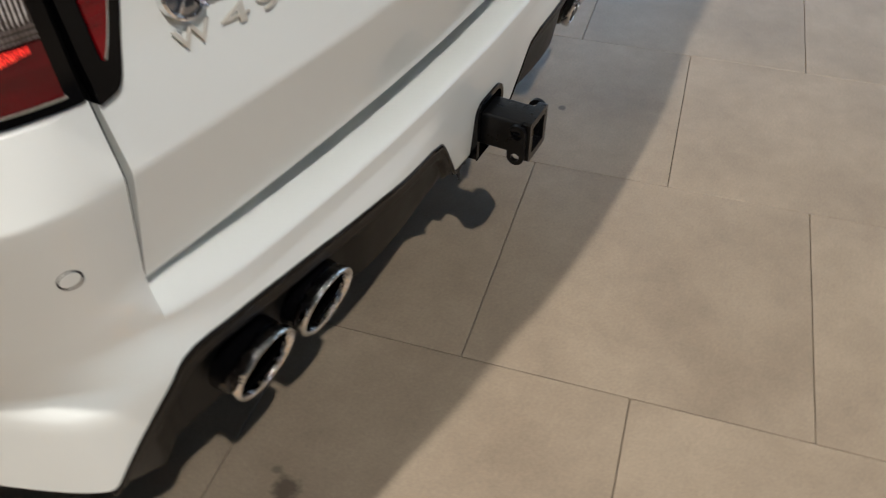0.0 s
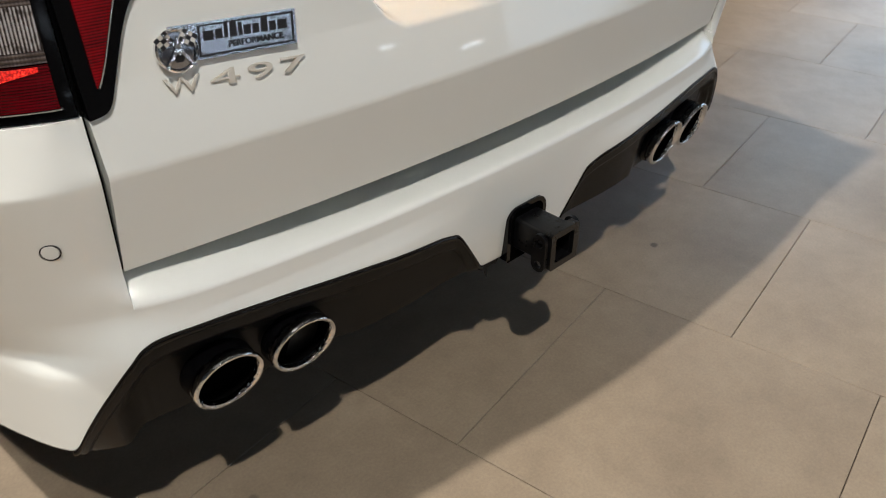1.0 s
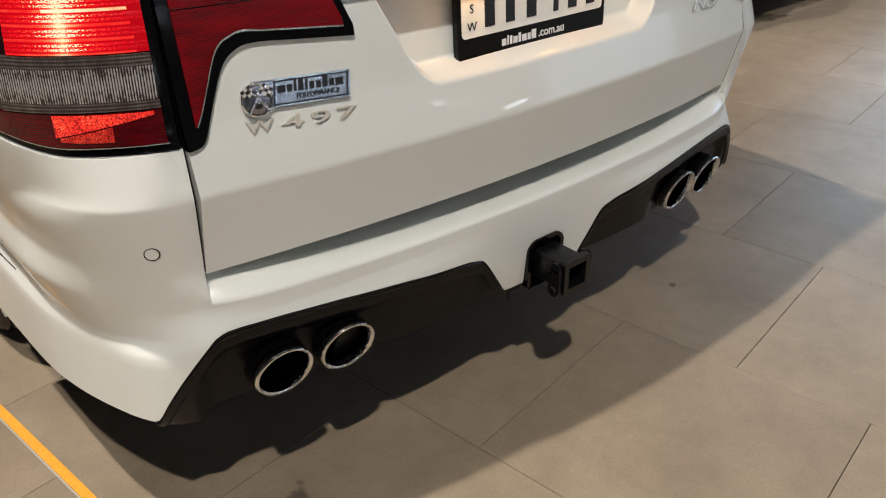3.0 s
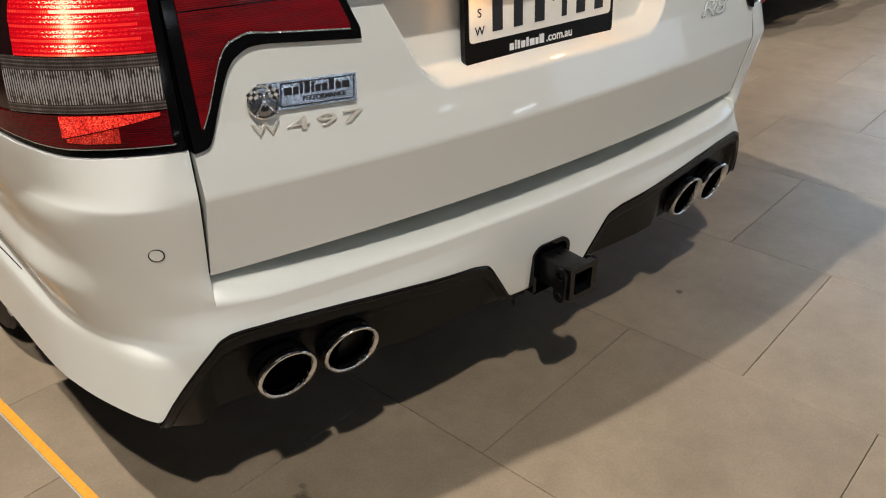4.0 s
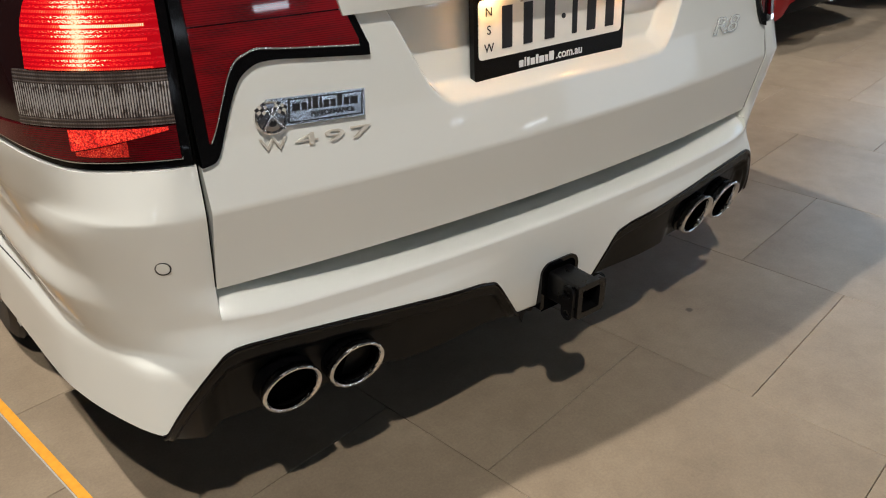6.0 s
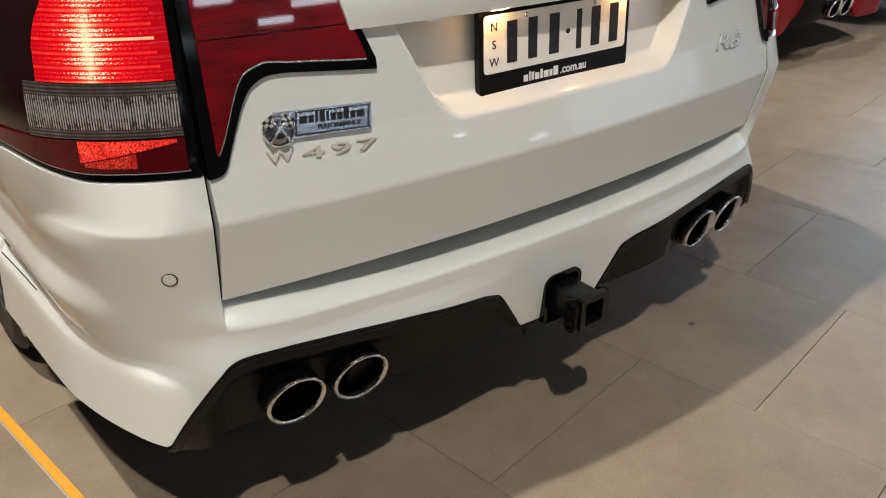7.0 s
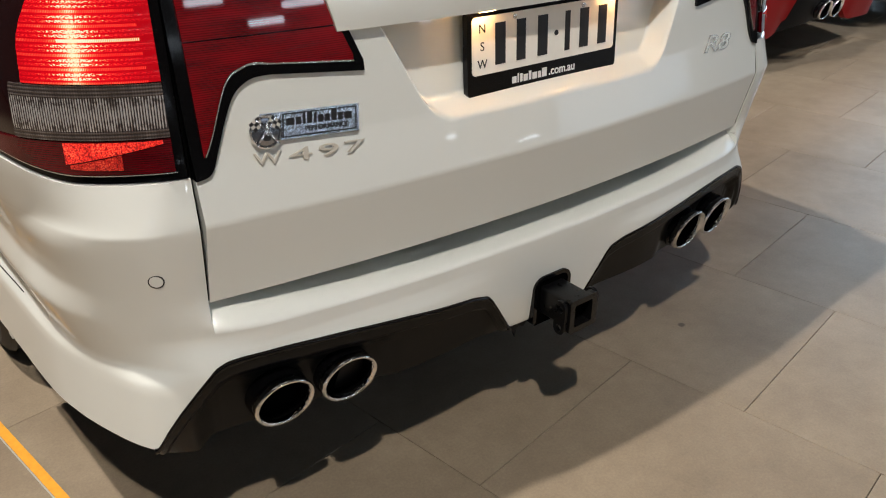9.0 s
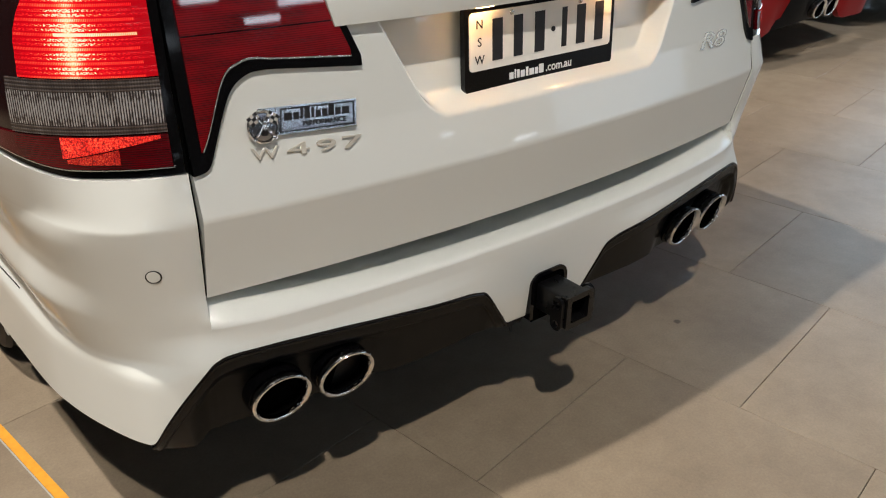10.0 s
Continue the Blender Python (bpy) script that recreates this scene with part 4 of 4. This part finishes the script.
def make_wagon():
    car = new("station_wagon")
    tagged(car, "white station wagon with a glossy sports rear bumper, tail lamps on", "car")
    make_bumper(WHITE, car)
    gate = make_tailgate(WHITE, car)
    for g in (-1, 1):
        make_inner_lamp(g, car)
        make_corner_lamp(g, car, g < 0)
        make_diffuser(g, car)
        for x, y in ((0.628, 0.057), (0.501, 0.047)):
            make_tip(g * x, y, 0.336, car, g * 3)
        make_wheel(car, g * 0.815, 1.17, g)
        make_wheel(car, g * 0.815, 4.09, g)
        if g < 0:
            x, y, nx, ny = plan(g * s_at_x(0.780))
            p = Vector(skin(g * s_at_x(0.780), 0.6155, 0.0002))
            s0 = lathe([(0.0, -0.0008), (0.0098, -0.0008), (0.0103, 0.004)], 36)
            sensor = part("parking_sensor", s0, WHITE, car, "round white parking sensor with a dark gap")
            part("seam_ring", lathe([(0.0103, 0.0), (0.0122, -0.0006), (0.0125, 0.003)], 36), INK, sensor)
            sensor.matrix_basis = Matrix.Translation(p) @ Matrix.Rotation(math.atan2(nx, -ny), 4, "Z") @ Matrix.Rotation(radians(10), 4, "X")

        def seam(u, v, d):
            yy = 0.50 + 0.23 * u
            return skin(g * s_at_y(yy), 0.430 - 0.006 * u + 0.0018 * v, 0.0006 + d)
        part("panel_seam", shell(seam, np.linspace(0, 1, 14), [0, 1], 0.004), INK, car, "dark panel gap above the flare")
    for g in (-1, 1):
        def seal(u, v, d):
            z0 = 0.556
            z = z0 + (1.10 - z0) * v
            return skin(g * (s_at_x(0.7162) + 0.0036 * u), z, -0.0025 + d)
        part("seal", shell(seal, [0, 1], np.linspace(0, 1, 70), 0.004), SHADE_BLACK, car, "black rubber seal in the tailgate gap")
    for g in (-1, 1):
        def quarter(u, v, d):
            return skin(g * u, 0.803 + 0.29 * v, d)
        part("quarter_panel", shell(quarter, np.linspace(s_at_y(0.372), s_at_y(0.735), 14), np.linspace(0, 1, 10), 0.01), WHITE, car)

    def upper(u, v, d):
        x, y, z = skin(u, 1.10, d)
        return (x * (1 - 0.30 * v), y * (1 - v) + (0.13 + y * 0.8) * v, 1.095 + 0.32 * v)
    ends = s_at_y(0.735)
    for a0, b0, m0, nm in ((-ends, -0.62, WHITE, "pillar"), (-0.62, 0.62, TINTED, "rear_window"), (0.62, ends, WHITE, "pillar")):
        part(nm, shell(upper, np.linspace(a0, b0, 30), np.linspace(0, 1, 8), 0.01), m0, car)
    make_hull(WHITE, car, 0.738, 4.90, "white body flanks and bonnet")
    # plate trim round the hitch
    arch = lambda half, top, r: [(half - r + r * math.cos(radians(10 * k)), top - r + r * math.sin(radians(10 * k))) for k in range(10)]
    rim_out, rim_in = arch(0.054, 0.393, 0.027), arch(0.0445, 0.384, 0.018)
    path = [(0.054, 0.284)] + rim_out + [(-x, z) for x, z in rim_out[::-1]] + [(-0.054, 0.284), (-0.0445, 0.284)] + [(-x, z) for x, z in rim_in] + rim_in[::-1] + [(0.0445, 0.284)]
    trim = outline(path, 0.03)
    bmesh.ops.translate(trim, verts=trim.verts, vec=(0, 0.0265, 0))
    tr = part("hitch_trim", trim, GLOSS_BLACK, car, "black trim round the hitch opening")
    # Flat black sheet standing for the dark inside the hitch opening.
    part("opening", box((0.095, 0.002, 0.105), (0, 0.0300, 0.329)), SHADE_BLACK, tr)
    tab = outline([(-0.030, 0.004), (0.036, 0.008), (0.032, -0.004), (0.022, -0.001), (0.014, -0.009), (0.002, -0.006), (-0.008, -0.011), (-0.013, -0.027), (-0.018, -0.012), (-0.031, -0.007)], 0.003)
    part("undertray_tab", tab, PLASTIC, car, "torn black undertray flap").matrix_basis = pose(-0.078, 0.046, 0.287, -14, 6, 0)
    # plate with frame
    pz = 0.8765
    frame_ob = part("plate_frame", ring_plate(rounded(0.392, 0.152, 0.010, cz=-0.004), rounded(0.368, 0.098, 0.006, cz=0.010), 0.012), GLOSS_BLACK, car, "black plastic plate surround")
    frame_ob.matrix_basis = pose(-0.008, 0.082, pz, -3)
    plate_ob = part("number_plate", outline(rounded(0.372, 0.102, 0.008, cz=0.010), 0.003), PLATE_WHITE, car, "white number plate lit by warm lamps")
    plate_ob.matrix_basis = pose(-0.008, 0.0805, pz, -3)
    for x, w in ((-0.120, 0.024), (-0.069, 0.022), (-0.014, 0.025), (0.052, 0.013), (0.098, 0.024), (0.150, 0.024)):
        part("mark", outline([(x - w / 2, -0.027), (x + w / 2, -0.027), (x + w / 2, 0.047), (x - w / 2, 0.047)], 0.0012), INK, plate_ob).location = (0, -0.0012, 0)
    part("dot", outline([(0.022 + 0.005 * math.cos(t), 0.010 + 0.005 * math.sin(t)) for t in np.linspace(0, 6.283, 17)[:-1]], 0.0012), INK, plate_ob).location = (0, -0.0012, 0)
    for k, ch in enumerate("NSW"):
        lettering("letter", ch, 0.022, 0.0004, INK, plate_ob, pose(-0.163, -0.0008, 0.040 - 0.031 * k, 90))
    for x in (-0.085, 0.094):
        part("screw", lathe([(0.0, -0.003), (0.004, -0.002), (0.0055, 0.001)], 16), SATIN_CHROME, plate_ob).location = (x, 0, 0.053)
    x = -0.089
    for w, h in ((0.0105, 0.0125), (0.0035, 0.017), (0.006, 0.0155), (0.0105, 0.0125), (0.006, 0.017), (0.012, 0.0125), (0.0075, 0.0125), (0.012, 0.017)):
        part("mark", outline([(x, -0.069), (x + w, -0.069), (x + w, -0.069 + h), (x, -0.069 + h)], 0.0008), PRINT, frame_ob).location = (0, -0.0008, 0)
        x += w + 0.0030
    lettering("letters", ".com.au", 0.0235, 0.0004, PRINT, frame_ob, pose(x + 0.0385, -0.0008, -0.0612, 90), wide=0.98, bold=0.0003)
    for x in (-0.178, 0.162):
        hold = part("plate_lamp", box((0.050, 0.020, 0.010), (x, 0.066, 0.9575), 0.003), INK, car, "small plate lamp in its black holder")
        part("bulb", box((0.038, 0.014, 0.0016), (x, 0.066, 0.9518), 0.0004), BULB, hold)
    # badges
    bx, bz = -0.537, 0.824
    slope = math.degrees(math.atan(0.2 * bx))
    face = Vector(flush(bx, bz, 0.0))
    badge = part("name_badge", outline([(-0.075, -0.021), (0.088, -0.021), (0.092, 0.021), (-0.071, 0.021)], 0.006), BADGE_STEEL, car, "chrome name badge with black outlines and a round crest")
    badge.matrix_basis = pose(face.x, face.y - 0.005, face.z, -13, 0, slope) @ pose(0, 0, 0, 0, 3)
    part("crest", lathe([(0.0, -0.004), (0.017, -0.003), (0.0225, -0.001), (0.024, 0.006)], 40), BADGE_STEEL, badge).location = (-0.066, 0, -0.006)
    part("border", ring_plate([(-0.040, -0.018), (0.084, -0.018), (0.088, 0.018), (-0.036, 0.018)], [(-0.038, -0.016), (0.0825, -0.016), (0.086, 0.016), (-0.034, 0.016)], 0.001), INK, badge).location = (0, -0.001, 0)
    x = -0.0315
    for w, h in ((0.012, 0.008), (0.008, 0.008), (0.004, 0.012), (0.008, 0.012), (0.004, 0.011), (0.008, 0.008), (0.008, 0.008), (0.008, 0.012), (0.008, 0.008), (0.012, 0.008)):
        part("mark", outline([(x, -0.0005), (x + w, -0.0005), (x + w + h * 0.12, h * 1.32), (x + h * 0.12, h * 1.32)], 0.001), INK, badge).location = (0, -0.001, 0)
        x += w + 0.0032
    lettering("letters", "PERFORMANCE", 0.0105, 0.0004, INK, badge, pose(0.034, -0.0008, -0.0085, 90), bold=0.0002)
    for g in (-1, 1):
        hold = pose(-0.066, -0.0055, -0.002, 0, g * 34, 0) @ pose(g * 0.007, 0, 0.008)
        part("flag", outline([(-0.009, 0.0), (0.009, 0.0), (0.009, 0.015), (-0.009, 0.015)], 0.0015), BADGE_SATIN, badge).matrix_basis = hold
        for k in range(3):
            for j in range(3):
                if (k + j) % 2 == 0:
                    u, v = -0.009 + 0.006 * j, 0.005 * k
                    part("check", outline([(u, v), (u + 0.006, v), (u + 0.006, v + 0.005), (u, v + 0.005)], 0.0008), INK, badge).matrix_basis = hold @ pose(0, -0.0009, 0)
        part("pole", outline([(-0.0018, -0.027), (0.0018, -0.027), (0.0013, 0.024), (-0.0013, 0.024)], 0.003), CHROME, badge).matrix_basis = pose(-0.066, -0.0075, -0.004, 0, g * 40, 0)
    part("star", outline([(0, 0.014), (0.0032, 0.001), (0.011, -0.010), (0.0025, -0.005), (0, -0.008), (-0.0025, -0.005), (-0.011, -0.010), (-0.0032, 0.001)], 0.003), CHROME, badge).location = (-0.066, -0.009, -0.004)
    part("shade", outline([(0.0, 0.006), (0.008, -0.006), (0.004, -0.013), (-0.004, -0.013), (-0.008, -0.006)], 0.001), INK, badge).location = (-0.066, -0.0052, -0.006)
    part("rim", lathe([(0.0215, -0.003), (0.0235, -0.0045), (0.0255, -0.002), (0.0255, 0.006)], 40), CHROME, badge).location = (-0.066, 0, -0.006)
    def model_badge(x, z, turn):
        f = Vector(flush(x, z, 0.0))
        b = new("model_badge")
        b.parent = car
        b.matrix_basis = pose(f.x, f.y - 0.002, f.z, -13, 0, math.degrees(math.atan(0.2 * x))) @ pose(0, 0, 0, 0, turn)
        return b
    b = model_badge(-0.539, 0.778, 3)
    for ch, x, wide in (("W", -0.067, 1.52), ("4", -0.013, 2.85), ("9", 0.034, 2.75), ("7", 0.078, 2.8)):
        lettering("letter", ch, 0.0270, 0.0005, BADGE_SATIN, b, pose(x, -0.001, -0.001, 90), wide=wide * 1.02, bold=-0.0003, bevel=0.0006)
    b = model_badge(0.530, 0.796, 3)
    for ch, x in (("R", -0.036), ("8", 0.017)):
        lettering("letter", ch, 0.050, 0.0007, SATIN_CHROME, b, pose(x, -0.0005, 0, 90), wide=2.05, shear=0.35, bold=0.0010)
        lettering("letter_fill", ch, 0.050, 0.0009, WHITE, b, pose(x, -0.0010, 0, 90), wide=2.05, shear=0.35, bold=-0.0008)
    return car


wagon = make_wagon()
hitch = make_hitch()


def make_hatch(name, paint, label, x0, y0):
    car = new(name)
    tagged(car, label, "car")

    def bump(u, v, d):
        s = abs(u)
        x = math.copysign(0.86 * (1 - (1 - min(1, s * 1.02)) ** 2.6), u)
        y = 0.42 * max(0, s - 0.35) ** 2 / 0.42
        foot = 0.30 - 0.090 * step(0.15, 0.22, s)
        z = foot + (0.88 - foot) * v
        o = 0.04 * math.sin(math.pi * v)
        return (x * (1 + o * 0.3), y - o, z) if d == 0 else (x * 0.97, y + 0.03, z)
    part("bumper", shell(bump, np.linspace(-1, 1, 61), np.linspace(0, 1, 18), 0.02), paint, car, "glossy rear bumper")

    def dif(u, v, d):
        x = 0.385 * u * (1 - 0.30 * v)
        foot = 0.278 - 0.070 * u * u
        z = foot + (0.475 - foot) * v
        return (x, -0.035 - 0.045 * v - 0.02 * (1 - u * u) + 0.10 * abs(u) ** 3 - d, z)
    part("diffuser", shell(dif, np.linspace(-1, 1, 31), np.linspace(0, 1, 10), 0.03), PLASTIC, car, "charcoal diffuser")
    for x in (-0.062, 0.062):
        make_tip(x, -0.10, 0.335, car, 0)
    for g in (-1, 1):
        make_wheel(car, g * 0.76, 0.85, g)
        make_wheel(car, g * 0.76, 3.45, g)
    ys = np.linspace(0.12, 4.1, 50)
    rows = []
    for y in ys:
        zb = 0.22
        for c in (0.85, 3.45):
            if abs(y - c) < 0.37:
                zb = max(zb, 0.335 + math.sqrt(0.37 ** 2 - (y - c) ** 2))
        w = np.interp(y, [0.12, 0.4, 3.7, 4.1], [0.80, 0.88, 0.86, 0.60])
        zt = np.interp(y, [0.12, 2.9, 3.8, 4.1], [1.0, 0.98, 0.80, 0.62])
        rows.append([(-w, y, zb), (-w - 0.015, y, (zb + zt) / 2), (-w + 0.03, y, zt), (0, y, zt + 0.03), (w - 0.03, y, zt), (w + 0.015, y, (zb + zt) / 2), (w, y, zb)])
    bm = bmesh.new()
    weave(bm, rows)
    part("body", bm, paint, car)
    cab = bmesh.new()
    weave(cab, [[(-wb, y, 0.99), (-wt, y, zt - 0.04), (0, y, zt), (wt, y, zt - 0.04), (wb, y, 0.99)] for y, wb, wt, zt in ((0.12, 0.72, 0.66, 1.02), (0.45, 0.80, 0.60, 1.40), (1.8, 0.80, 0.60, 1.46), (2.2, 0.80, 0.58, 1.40), (3.0, 0.76, 0.7, 1.0))])
    part("cabin_glass", cab, TINTED, car)
    part("floor_pan", box((1.4, 3.6, 0.12), (0, 2.1, 0.29), 0.01), SHADE_BLACK, car)
    car.matrix_basis = pose(x0, y0, 0)
    return car


make_hatch("red_hatchback", RED_PAINT, "red hatchback with a charcoal diffuser and twin centre exhausts", 3.52, 1.416)
make_hatch("grey_hatchback", GREY_PAINT, "dark grey hatchback parked beside the red hatchback", 5.50, 1.52)

# ---- floor pieces ----
tape_u = (CORNER - PITCH * U).dot(U)
for name, u0, w, m, label, h in (("floor_tape", -0.0085, 0.0205, ORANGE, "narrow orange floor marking tape beside the car", 0.0015), ("tape_edging", -0.0125, 0.0032, TRIM, "thin pale edging strip beside the orange tape", 0.0010)):
    bm = bmesh.new()
    box((w, 9.0, h), (0, 0, h / 2), 0.0003, bm=bm, seg=1)
    t = tagged(part(name, bm, m), label, "floor tape")
    t.matrix_basis = Matrix.Translation((tape_u + u0 + w / 2) * U + (-1.2) * V) @ Matrix.Rotation(ANGLE, 4, "Z")

tile_mesh = part("tile", box((PITCH - JOINT, PITCH - JOINT, 0.010), (0, 0, -0.005), 0.0009, seg=1), TILE, floor, flat=True)
tile_me = tile_mesh.data
bpy.data.objects.remove(tile_mesh)
near, far = [], []
for i in range(-16, 22):
    for j in range(-18, 18):
        c = CORNER + (i + 0.5) * PITCH * U + (j + 0.5 + 0.5 * (i % 2)) * PITCH * V
        if not (-8 < c.x < 12 and -6 < c.y < 10):
            continue
        (near if -2.1 < c.x < 6.0 and -3.0 < c.y < 3.2 else far).append(c)
for c in near:
    o = new("tile", tile_me)
    o.parent = floor
    o.matrix_basis = Matrix.Translation(c) @ Matrix.Rotation(ANGLE, 4, "Z")
bm = bmesh.new()
q = (PITCH - JOINT) / 2
for c in far:
    bm.faces.new([bm.verts.new(c + a * q * U + b * q * V) for a, b in ((-1, 1), (1, 1), (1, -1), (-1, -1))])
rest = part("tile_field", bm, TILE, floor, flat=True)
rest["kind"] = "stuff"
